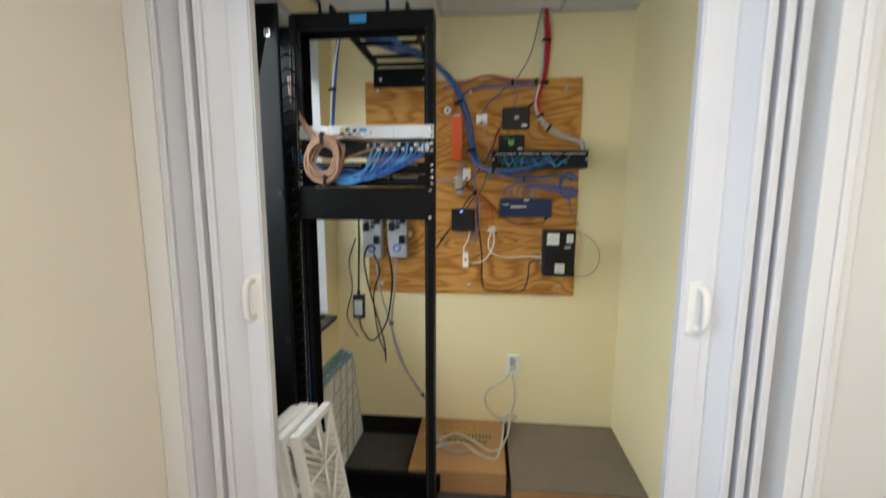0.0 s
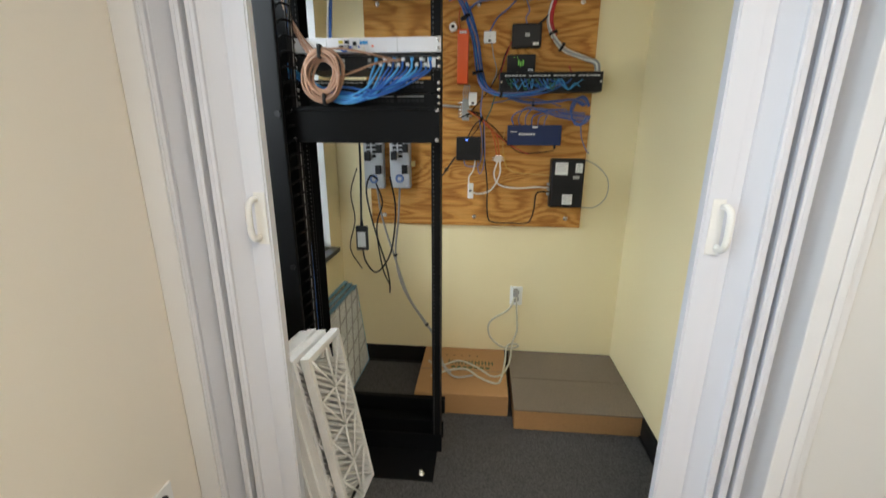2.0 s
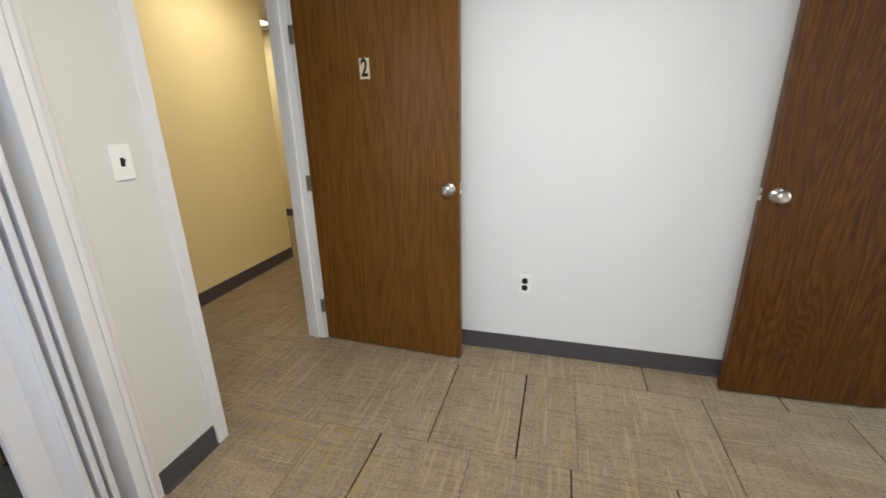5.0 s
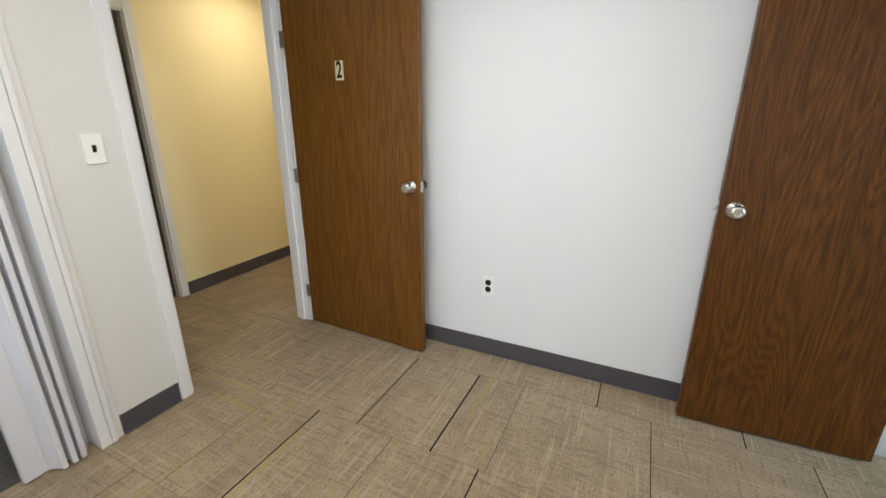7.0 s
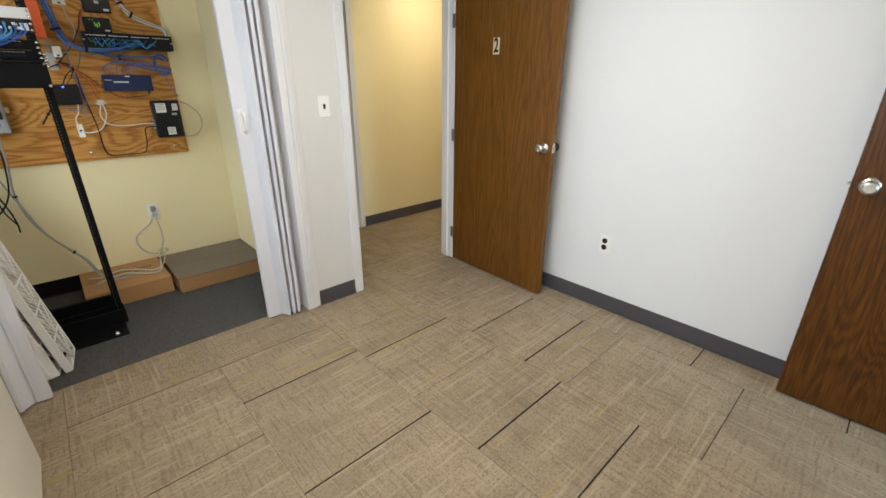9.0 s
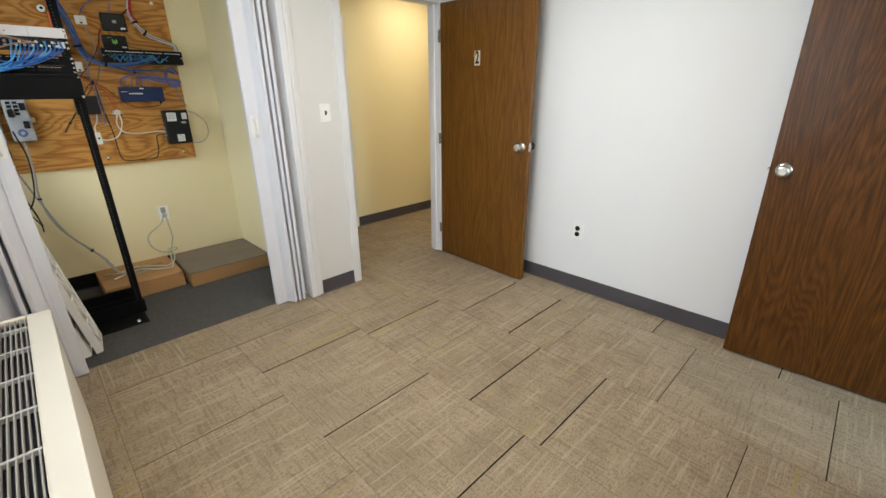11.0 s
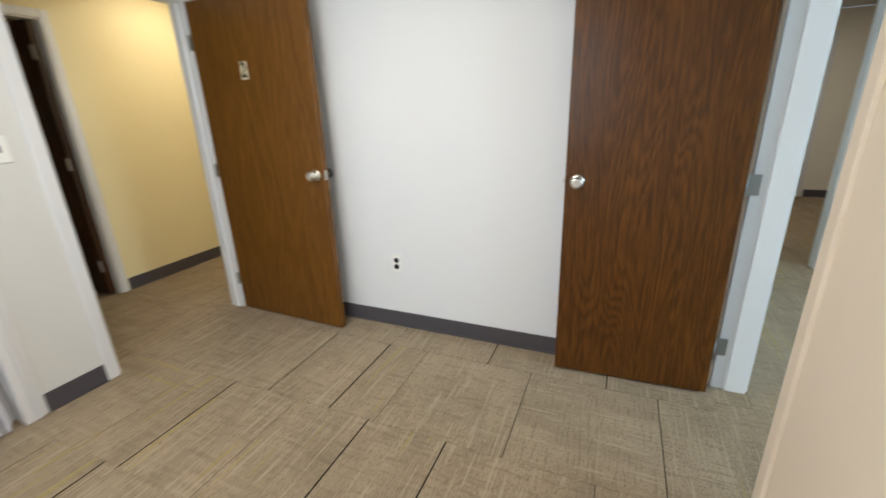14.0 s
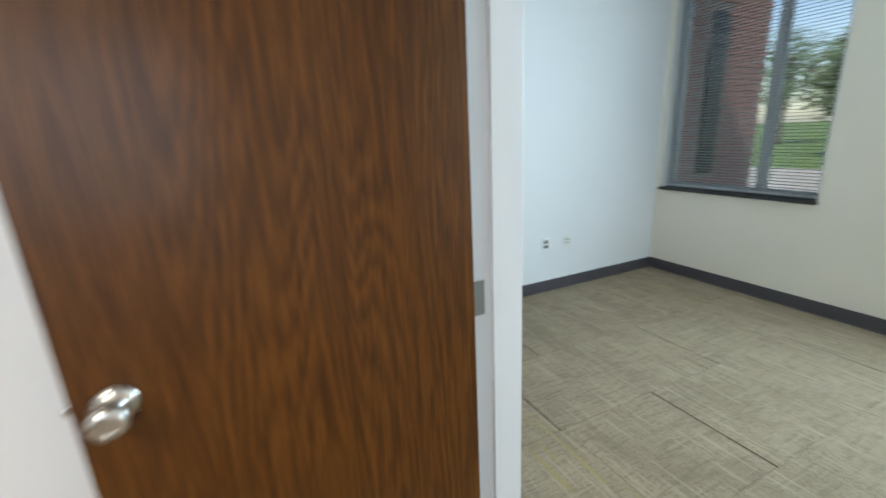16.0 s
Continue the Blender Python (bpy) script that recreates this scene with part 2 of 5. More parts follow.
CARD_GREY = plain("dusty_cardboard", (0.232, 0.185, 0.135), 0.9, 0, 0.22, 5.0, 0.3, 160, 0.25)
INK_GREEN = plain("green_ink", (0.08, 0.10, 0.035), 0.8, 0, 0.2, 60.0)
FILTER_PAPER = plain("filter_paper", (0.90, 0.89, 0.87), 0.9, 0, 0.06, 12.0, 0.08, 160, 0.2)
FILTER_PLEAT = plain("filter_pleats", (0.80, 0.79, 0.77), 0.95, 0, 0.08, 14.0, 0.1, 120, 0.1)
FILTER_CLOTH = plain("filter_fibre", (0.74, 0.75, 0.74), 0.95, 0, 0.18, 14.0, 0.3, 120, 0.5)
RAIL_HOLE = plain("rail_hole_edge", (0.07, 0.07, 0.072), 0.5, 0, 0.1, 20.0)
FILTER_WIRE = plain("filter_wire", (0.40, 0.395, 0.38), 0.6, 0, 0.1, 20.0)
PLATE = plain("ivory_plate", (0.87, 0.87, 0.85), 0.4, 0, 0.05, 10.0)
BADGE = plain("blue_grey_badge", (0.10, 0.16, 0.34), 0.45, 0, 0.1, 20.0)
FILTER_BLUE = plain("blue_filter_card", (0.20, 0.40, 0.55), 0.8, 0, 0.1, 12.0)
UNIT = plain("ivory_enamel", (0.79, 0.76, 0.68), 0.4, 0, 0.05, 3.0, 0.0, 200, 0.05)
UNIT_DARK = plain("dark_fins", (0.012, 0.010, 0.022), 0.6, 0, 0.2)
SILL = plain("dark_stone_sill", (0.020, 0.020, 0.021), 0.35, 0, 0.3, 30.0)
FRAME_GREY = plain("pale_window_metal", (0.58, 0.61, 0.64), 0.4, 0.0, 0.08, 10.0)
SLAT = plain("white_slat", (0.80, 0.82, 0.84), 0.45, 0, 0.04, 10.0)
add_translucence(SLAT, (0.80, 0.86, 0.90), 0.45)
BRICK = plain("red_brick", (0.46, 0.255, 0.215), 0.9, 0, 0.2, 8.0, 0.3, 90, 0.4)
MORTAR = plain("mortar", (0.44, 0.36, 0.32), 0.95, 0, 0.15, 20.0, 0.2, 90, 0.3)
GRASS = plain("grass", (0.10, 0.17, 0.045), 0.95, 0, 0.35, 1.5, 0.4, 30, 0.5)
LEAF = plain("leaves", (0.075, 0.12, 0.05), 0.7, 0, 0.4, 2.0)
BARK = plain("bark", (0.10, 0.075, 0.055), 0.95, 0, 0.3, 12.0, 0.3, 40, 0.5)
ASPHALT = plain("pale_asphalt", (0.34, 0.33, 0.31), 0.95, 0, 0.2, 1.0, 0.3, 60, 0.3)
CAR_BLUE = plain("blue_car_paint", (0.03, 0.09, 0.30), 0.25, 0.2, 0.1)
SIGN_PLATE = plain("cream_sign_plate", (0.66, 0.60, 0.42), 0.45, 0, 0.08, 30.0)


def glass_mat(name, tint):
    m, n, l, b = shader(name)
    b.inputs["Base Color"].default_value = rgba(tint)
    b.inputs["Roughness"].default_value = 0.02
    b.inputs["Transmission Weight"].default_value = 1.0
    b.inputs["IOR"].default_value = 1.45
    return m


def glow_mat(name, c, power):
    m, n, l, b = shader(name)
    b.inputs["Base Color"].default_value = rgba(c)
    b.inputs["Emission Color"].default_value = rgba(c)
    b.inputs["Emission Strength"].default_value = power
    return m


GLASS = glass_mat("clear_glass", (0.95, 0.98, 0.98))
LED_BLUE = glow_mat("blue_indicator", (0.10, 0.25, 1.0), 6.0)
LED_GREEN = glow_mat("green_indicator", (0.12, 0.35, 0.05), 0.6)
DIFFUSER = glow_mat("light_diffuser", (1.0, 0.93, 0.80), 2.2)
DIFFUSER_WARM = glow_mat("warm_light_diffuser", (1.0, 0.88, 0.68), 3.5)

# ---------------------------------------------------------------- building helpers


def bm_box(x0, y0, z0, x1, y1, z1, bevel=0.0, into=None):
    bm = into or bmesh.new()
    vs = [bm.verts.new(p) for p in ((x0, y0, z0), (x1, y0, z0), (x1, y1, z0), (x0, y1, z0), (x0, y0, z1), (x1, y0, z1), (x1, y1, z1), (x0, y1, z1))]
    fs = [bm.faces.new([vs[i] for i in q]) for q in ((3, 2, 1, 0), (4, 5, 6, 7), (0, 1, 5, 4), (1, 2, 6, 5), (2, 3, 7, 6), (3, 0, 4, 7))]
    if bevel:
        es = list({e for f in fs for e in f.edges})
        bmesh.ops.bevel(bm, geom=es, offset=bevel, segments=2, affect="EDGES", profile=0.6)
    return bm


def bm_boxes(*boxes):
    bm = bmesh.new()
    for b in boxes:
        bm_box(*b, into=bm)
    return bm


def bm_cyl(p0, p1, r0, r1=None, sides=20, into=None):
    """A round bar from p0 to p1."""
    bm = into or bmesh.new()
    r1 = r0 if r1 is None else r1
    p0, p1 = Vector(p0), Vector(p1)
    q = (p1 - p0).to_track_quat("Z", "Y")
    ring = lambda p, r: [bm.verts.new(p + q @ Vector((r * math.cos(a), r * math.sin(a), 0))) for a in (2 * math.pi * i / sides for i in range(sides))]
    a, b = ring(p0, r0), ring(p1, r1)
    for i in range(sides):
        f = bm.faces.new((a[i], a[(i + 1) % sides], b[(i + 1) % sides], b[i]))
        f.smooth = True
    bm.faces.new(a[::-1])
    bm.faces.new(b)
    return bm


def bm_lathe(profile, place, direction, sides=28, into=None):
    """Turns (radius, height) rows about the direction."""
    bm = into or bmesh.new()
    q, place = Vector(direction).to_track_quat("Z", "Y"), Vector(place)
    rings = [[bm.verts.new(place + q @ Vector((r * math.cos(a), r * math.sin(a), h))) for a in (2 * math.pi * i / sides for i in range(sides))] for r, h in profile]
    for a, b in zip(rings, rings[1:]):
        for i in range(sides):
            f = bm.faces.new((a[i], a[(i + 1) % sides], b[(i + 1) % sides], b[i]))
            f.smooth = True
    bm.faces.new(rings[0][::-1])
    bm.faces.new(rings[-1])
    return bm


def smooth_line(points, steps=8):
    """Catmull-Rom through the points."""
    p = [Vector(q) for q in points]
    p = [2 * p[0] - p[1]] + p + [2 * p[-1] - p[-2]]
    out = []
    for i in range(1, len(p) - 2):
        for s in range(steps):
            t = s / steps
            out.append(0.5 * (2 * p[i] + (p[i + 1] - p[i - 1]) * t + (2 * p[i - 1] - 5 * p[i] + 4 * p[i + 1] - p[i + 2]) * t * t + (3 * p[i] - p[i - 1] - 3 * p[i + 1] + p[i + 2]) * t**3))
    return out + [p[-2]]


def bm_tube(points, r, sides=7, steps=8, into=None):
    bm = into or bmesh.new()
    line = smooth_line(points, steps)
    rings, up = [], None
    for i, p in enumerate(line):
        d = (line[min(i + 1, len(line) - 1)] - line[max(i - 1, 0)]).normalized()
        if up is None:
            up = d.orthogonal().normalized()
        up = (up - d * up.dot(d)).normalized()
        side = d.cross(up)
        rings.append([bm.verts.new(p + r * (math.cos(a) * up + math.sin(a) * side)) for a in (2 * math.pi * k / sides for k in range(sides))])
    for a, b in zip(rings, rings[1:]):
        for k in range(sides):
            f = bm.faces.new((a[k], a[(k + 1) % sides], b[(k + 1) % sides], b[k]))
            f.smooth = True
    bm.faces.new(rings[0][::-1])
    bm.faces.new(rings[-1])
    return bm


def to_mesh(name, bm, material):
    bmesh.ops.recalc_face_normals(bm, faces=bm.faces)
    me = bpy.data.meshes.new(name)
    bm.to_mesh(me)
    bm.free()
    me.materials.append(material)
    return me


# the frame in which a group of things is laid out: the room itself, the plywood board or the rack
ROOM = Matrix.Identity(4)
ON_BOARD = Matrix.Translation((-0.019, 0, 0.022)) @ Matrix.Diagonal((1.008, 1, 1, 1))
IN_RACK = Matrix.Translation((0.010, 1.22 - 1.085 * 0.84, -0.158)) @ Matrix.Diagonal((1.109, 0.84, 1.099, 1))
laid_in = ROOM


def part(name, bm, material, parent=None, label=""):
    ob = new(name, to_mesh(name, bm, material))
    if parent:
        ob.parent = parent
    else:
        ob.matrix_world = laid_in
    return tagged(ob, label)


def thing(name, place=(0, 0, 0), rz=0.0, label="", category="", group="", kind=""):
    ob = new(name)
    ob.empty_display_size = 0.05
    ob.matrix_world = laid_in @ pose(*place, 0, 0, rz)
    return tagged(ob, label, category, group, kind)


def solid(name, bm, material, label="", category="", group="", kind=""):
    return tagged(part(name, bm, material), label, category, group, kind)


def structure(name, bm, material, label=""):
    return tagged(part(name, bm, material), label, kind="structure")


def lettering(text, size, material, m, parent, name="lettering", depth=0.0004, bold=0.0):
    cu = bpy.data.curves.new("letters", "FONT")
    cu.offset = bold
    cu.body, cu.size, cu.extrude, cu.align_x, cu.align_y = text, size, depth, "CENTER", "CENTER"
    tmp = bpy.data.objects.new("letters", cu)
    scene.collection.objects.link(tmp)
    bpy.context.view_layer.update()
    me = bpy.data.meshes.new_from_object(tmp)
    bpy.data.objects.remove(tmp)
    me.materials.clear()
    me.materials.append(material)
    me.transform(m)
    ob = new(name, me)
    ob.parent = parent
    return ob

# ---------------------------------------------------------------- structure
W, E, N, B, S = -0.930, 2.066, 0.61, 1.968, -2.40   # west, east, north wall, closet back, south
NT, ST = 0.73, -2.545                                # far faces of the north and south walls
CE = 0.664                                          # closet's east wall
DT = 2.02                                           # door openings' height
RE, RS = 4.010, -5.63                               # next room's east and south walls

structure("floor", bm_box(-1.1, -6.2, -0.16, 7.4, 4.2, -0.008), JOINT, "dark floor slab under carpet tiles")
structure("floor_closet", bm_box(W, 0.70, -0.008, CE, B, 0.002), CARPET_GREY, "dark grey closet carpet")

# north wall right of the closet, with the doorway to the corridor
structure("wall_north", bm_boxes((CE + 0.016, N, 0, 1.029, NT, CEIL), (1.029, N, DT, 1.935, NT, CEIL), (1.935, N, 0, E + 0.12, NT, CEIL)), WALL_WHITE_GREYER, "painted white wall with doorway")
structure("wall_east", bm_box(E, ST, 0, E + 0.12, N, CEIL), WALL_WHITE, "plain white painted wall")
structure("wall_west", bm_boxes((W - 0.16, RS - 0.1, 0, W, 0.76, 0.92), (W - 0.16, RS - 0.1, 0.92, W, ST, CEIL + 0.5), (W - 0.16, ST, 0.92, W, -1.95, CEIL), (W - 0.16, 0.05, 0.92, W, 0.76, CEIL),
                                (W - 0.16, -1.95, 2.22, W, 0.05, CEIL)), WALL_CREAM, "cream painted outer wall")
structure("wall_closet_west", bm_boxes((W - 0.16, 0.76, 0, W, B + 0.12, 0.785), (W - 0.16, 0.76, 2.24, W, B + 0.12, CEIL), (W - 0.16, 1.79, 0.785, W, B + 0.12, 2.24)), WALL_YELLOW, "pale yellow closet wall with window")
structure("wall_closet_back", bm_box(W, B, 0, CE + 0.12, B + 0.12, CEIL), WALL_YELLOW, "pale yellow closet back wall")
structure("wall_closet_east", bm_box(CE, NT, 0, CE + 0.12, B, CEIL), WALL_YELLOW, "pale yellow closet side wall")
structure("wall_south", bm_boxes((W, ST, 0, 1.235, S, CEIL), (1.235, ST, DT, 2.043, S, CEIL), (2.043, ST, 0, E, S, CEIL)), WALL_CREAM_CAST, "cream painted wall with doorway")

# corridor and the hall beyond it
CN = 1.80
structure("wall_corridor_north", bm_boxes((CE + 0.12, CN, 0, 0.95, CN + 0.12, CEIL), (0.95, CN, DT, 1.78, CN + 0.12, CEIL), (1.78, CN, 0, 3.30, CN + 0.12, CEIL)), WALL_YELLOW, "warm yellow corridor wall")
structure("wall_corridor_south", bm_box(E + 0.12, N, 0, 4.85, NT, CEIL), WALL_YELLOW, "warm yellow corridor wall")
structure("wall_hall_west", bm_box(3.18, CN + 0.12, 0, 3.30, 4.1, CEIL), WALL_YELLOW)
structure("wall_hall_east", bm_box(4.85, N, 0, 4.97, 4.1, CEIL), WALL_YELLOW)
structure("wall_hall_north", bm_box(0.7, 4.1, 0, 4.97, 4.22, CEIL), WALL_YELLOW)
structure("wall_side_room", bm_box(CE, B + 0.12, 0, CE + 0.12, 4.1, CEIL), WALL_YELLOW)

# room to the south, with its doorway to the lobby
RC = 2.78
WX0, WX1, WZ0, WZ1 = 2.70, 3.965, 0.825, 2.62
structure("wall_room_north", bm_boxes((E + 0.12, ST, 0, RE + 0.12, ST + 0.12, RC + 0.1), (W, ST, CEIL + 0.15, E + 0.12, ST + 0.12, RC + 0.1)), WALL_WHITE)
structure("wall_room_east", bm_boxes((RE, RS, 0, RE + 0.12, -3.445, RC + 0.1), (RE, -3.445, DT + 0.05, RE + 0.12, -2.615, RC + 0.1), (RE, -2.615, 0, RE + 0.12, ST, RC + 0.1)), WALL_WHITE, "white painted wall")
# the opening from x 0.1 to 1.9 is added for the room's fill light
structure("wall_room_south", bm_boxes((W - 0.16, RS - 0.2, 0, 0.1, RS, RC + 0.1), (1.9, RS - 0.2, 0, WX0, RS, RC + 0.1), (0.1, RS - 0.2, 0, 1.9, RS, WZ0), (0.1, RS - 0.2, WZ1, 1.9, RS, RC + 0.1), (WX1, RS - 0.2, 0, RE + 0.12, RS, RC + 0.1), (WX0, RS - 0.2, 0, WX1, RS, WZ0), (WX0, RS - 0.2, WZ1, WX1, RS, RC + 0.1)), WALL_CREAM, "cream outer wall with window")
structure("wall_lobby", bm_boxes((7.25, -6.1, 0, 7.37, -1.6, CEIL), (RE + 0.12, -1.72, 0, 7.25, -1.6, CEIL), (RE + 0.12, -6.1, 0, 7.25, -5.98, CEIL)), WALL_CREAM)


def ceiling(name, x0, y0, x1, y1, ox, oy, z=CEIL):
    """Boards of 0.61 m laid in a grid of bars, in one mesh."""
    bm = bmesh.new()
    p = 0.6096
    i0, i1 = math.floor((x0 - ox) / p), math.ceil((x1 - ox) / p)
    j0, j1 = math.floor((y0 - oy) / p), math.ceil((y1 - oy) / p)
    for i in range(i0, i1):
        for j in range(j0, j1):
            a, b = max(x0, ox + i * p + 0.011), min(x1, ox + (i + 1) * p - 0.011)
            c, d = max(y0, oy + j * p + 0.011), min(y1, oy + (j + 1) * p - 0.011)
            if b - a > 0.02 and d - c > 0.02:
                bm_box(a, c, z + 0.004, b, d, z + 0.02, into=bm)
    structure(name, bm, CEILING, "white lay-in ceiling boards")
    structure(name + "_grid", bm_box(x0 - 0.05, y0 - 0.05, z + 0.010, x1 + 0.05, y1 + 0.05, z + 0.14), TBAR)


ceiling("ceiling_office", W, ST, E, B, -0.32, 0.10)
ceiling("ceiling_corridor", CE + 0.12, NT, 4.85, 4.1, 0.7, 0.4)
ceiling("ceiling_room", W, RS, RE, ST, 0.1, 0.2, RC)
ceiling("ceiling_lobby", RE + 0.12, -6.0, 7.25, -1.72, 0.1, 0.2)


def baseboard(x0, y0, x1, y1, side, material, h=0.10, t=0.006):
    """Cove base along a wall; side is the way it faces."""
    ax, ay = side
    xs, ys = sorted((x0, x1)), sorted((y0, y1))
    if ax:
        b = (x0 if ax > 0 else x0 - t, ys[0], 0.0, x0 + t if ax > 0 else x0, ys[1], h)
        toe = (x0 if ax > 0 else x0 - 0.016, ys[0], 0.0, x0 + 0.016 if ax > 0 else x0, ys[1], 0.008)
    else:
        b = (xs[0], y0 if ay > 0 else y0 - t, 0.0, xs[1], y0 + t if ay > 0 else y0, h)
        toe = (xs[0], y0 if ay > 0 else y0 - 0.016, 0.0, xs[1], y0 + 0.016 if ay > 0 else y0, 0.008)
    structure("baseboard", bm_boxes(b, toe), material, "dark vinyl cove base")


baseboard(E, S, E, N, (-1, 0), BASE_GREY)
baseboard(0.71, N, 0.976, N, (0, -1), BASE_GREY)
baseboard(1.995, N, E, N, (0, -1), BASE_GREY)
baseboard(W, S, 1.165, S, (0, 1), BASE_GREY)
baseboard(W, 0.16, W, 0.58, (1, 0), BASE_GREY)
baseboard(1.84, CN, 3.30, CN, (0, -1), BASE_GREY)
baseboard(3.30, CN, 3.30, 4.1, (1, 0), BASE_GREY)
baseboard(4.85, N, 4.85, 4.1, (-1, 0), BASE_GREY)
baseboard(W, B, CE, B, (0, -1), BASE_BLACK, 0.11)
baseboard(CE, 0.72, CE, B, (-1, 0), BASE_BLACK, 0.11)
baseboard(W, 0.72, W, B, (1, 0), BASE_BLACK, 0.11)
baseboard(RE, RS, RE, -3.510, (-1, 0), BASE_GREY)
baseboard(W, RS, RE, RS, (0, 1), BASE_GREY)
baseboard(7.25, -6, 7.25, -4.30, (-1, 0), BASE_GREY)

# unseen slab, added so that no sun leaks in over the wall tops
structure("roof", bm_box(-1.05, -6.0, 2.96, 7.4, 4.25, 3.10), TBAR, "added slab that keeps sunlight out above the ceilings")

# ---------------------------------------------------------------- door frames


def casing_y(name, x0, x1, y, side, near, far, top=DT, w=0.055, t=0.014, lining=0.018, stop=None, face=None):
    """A painted frame for an opening in a wall along x: linings, stops and casings on the face y (side: the way it faces)."""
    f = thing(name, ((x0 + x1) / 2, y, 0), 0, "white painted door frame with flat casing", "door frame", kind="structure")
    cx = (x0 + x1) / 2
    y0, y1 = near - y, far - y
    ya, yb = min(y0, y1), max(y0, y1)
    part("jamb", bm_box(x0 - cx, ya, 0.0, x0 - cx + lining, yb, top, 0.002), TRIM_WHITE, f)
    part("jamb", bm_box(x1 - cx - lining, ya, 0.0, x1 - cx, yb, top, 0.002), TRIM_WHITE, f)
    part("head", bm_box(x0 - cx + lining, ya, top - lining, x1 - cx - lining, yb, top, 0.002), TRIM_WHITE, f)
    m = (ya + yb) / 2
    sa, sb = stop or (m - 0.015, m + 0.02)
    for a in (x0 - cx + lining, x1 - cx - lining - 0.012):
        part("stop", bm_box(a, sa, 0.0, a + 0.012, sb, top - lining, 0.002), TRIM_WHITE, f)
    for s, yy in ((-1, ya), (1, yb)):
        paint = face if face and s > 0 else TRIM_WHITE
        c0, c1 = (yy - t, yy) if s < 0 else (yy, yy + t)
        for a, b in ((x0 - cx - w + 0.006, x0 - cx + 0.006), (x1 - cx - 0.006, x1 - cx + w - 0.006)):
            part("casing", bm_box(a, c0, 0.0, b, c1, top + w - 0.01, 0.003), paint, f)
        part("casing", bm_box(x0 - cx + 0.008, c0, top - 0.008, x1 - cx - 0.008, c1, top + w - 0.01, 0.003), TRIM_WHITE, f)
    return f


casing_y("door_frame_1", 1.029, 1.935, N, -1, N, NT)
casing_y("door_frame_2", 1.240, 2.043, S, 1, S, ST, stop=(-0.145, -0.057), face=WALL_CREAM_CAST)
casing_y("door_frame_3", 0.95, 1.78, CN, -1, CN, CN + 0.12)

# opening in the next room's east wall
f4 = thing("door_frame_4", (RE, -3.03, 0), 0, "white painted door frame", "door frame", kind="structure")
for a, b in ((-0.478, -0.409), (0.409, 0.478)):
    part("casing", bm_box(-0.014, a, 0, 0.0, b, DT + 0.10, 0.003), TRIM_WHITE, f4)
part("casing", bm_box(-0.014, -0.407, DT + 0.04, 0.0, 0.407, DT + 0.10, 0.003), TRIM_WHITE, f4)
for a in (-0.415, 0.397):
    part("jamb", bm_box(0.0, a, 0, 0.12, a + 0.018, DT + 0.05, 0.002), TRIM_WHITE, f4)

# ---------------------------------------------------------------- doors
KNOB = ((0.033, 0.0), (0.033, 0.004), (0.026, 0.008), (0.013, 0.012), (0.012, 0.030), (0.020, 0.036), (0.027, 0.044), (0.028, 0.052), (0.024, 0.060), (0.013, 0.064), (0.011, 0.0625))


def oak_door(name, hinge, rz, width, label, height=2.0, knob_z=1.0, dark_back=False, plate_y=0.030, sag=0.0, veneer=OAK, flap=0.062):
    """A flush door; local x runs from the hinge to the free edge, the visible face is local -y."""
    d = thing(name, (*hinge, 0), rz, label, "door", kind="structure")
    if sag:
        d.matrix_world = pose(*hinge, 0.004, 0, 0, rz) @ pose(0, 0, 0, 0, sag, 0)
    part("door_leaf", bm_box(0.004, 0.0, 0.012, width, 0.042, height, 0.0025), veneer, d)
    kx = width - 0.055
    part("knob", bm_lathe(KNOB, (kx, 0.0, knob_z), (0, -1, 0)), STEEL, d, "satin steel round knob")
    part("knob", bm_lathe(KNOB, (kx + (0.018 if dark_back else 0.0), 0.042, knob_z), (0, 1, 0)), BRASS_DARK if dark_back else STEEL, d)
    part("latch_plate", bm_box(width - 0.0005, 0.009, knob_z - 0.028, width + 0.0015, 0.033, knob_z + 0.028), STEEL, d)
    part("latch_bolt", bm_box(width + 0.0015, 0.013, knob_z - 0.008, width + 0.012, 0.027, knob_z + 0.008, 0.003), STEEL, d)
    for z in (0.235, 1.012, 1.78):
        h = part("hinge", bm_boxes((-flap, plate_y - 0.002, z - 0.044, 0.003, plate_y + 0.002, z + 0.044)), HINGE, d, "grey steel butt hinge")
        part("pin", bm_cyl((0.001, plate_y + (0.016 if plate_y > 0 else 0.046), z - 0.046), (0.001, plate_y + (0.016 if plate_y > 0 else 0.046), z + 0.046), 0.006, sides=12), HINGE, h)
        for zz in (-0.03, 0.0, 0.03):
            part("screw", bm_cyl((-0.018, plate_y - 0.004, z + zz), (-0.018, plate_y + 0.004, z + zz), 0.004, sides=10), HINGE, h)
    return d


# door to the corridor, standing open into the room
door2 = oak_door("door_1", (1.915, 0.592), -92.2, 0.889, "brown stained oak flush door marked 2, standing open", 2.0, 1.01, True, -0.001, 0.0, OAK_PLAIN, 0.024)
plate = part("number_plate", bm_box(0.371, -0.0035, 1.553, 0.425, -0.0005, 1.650, 0.001), SIGN_PLATE, door2, "small cream plate with a black 2")
lettering("2", 0.115, BLACK, pose(0.398, -0.0042, 1.6015, 90) @ Matrix.Diagonal((0.68, 1, 1, 1)), plate, "numeral", 0.0004, 0.0030)

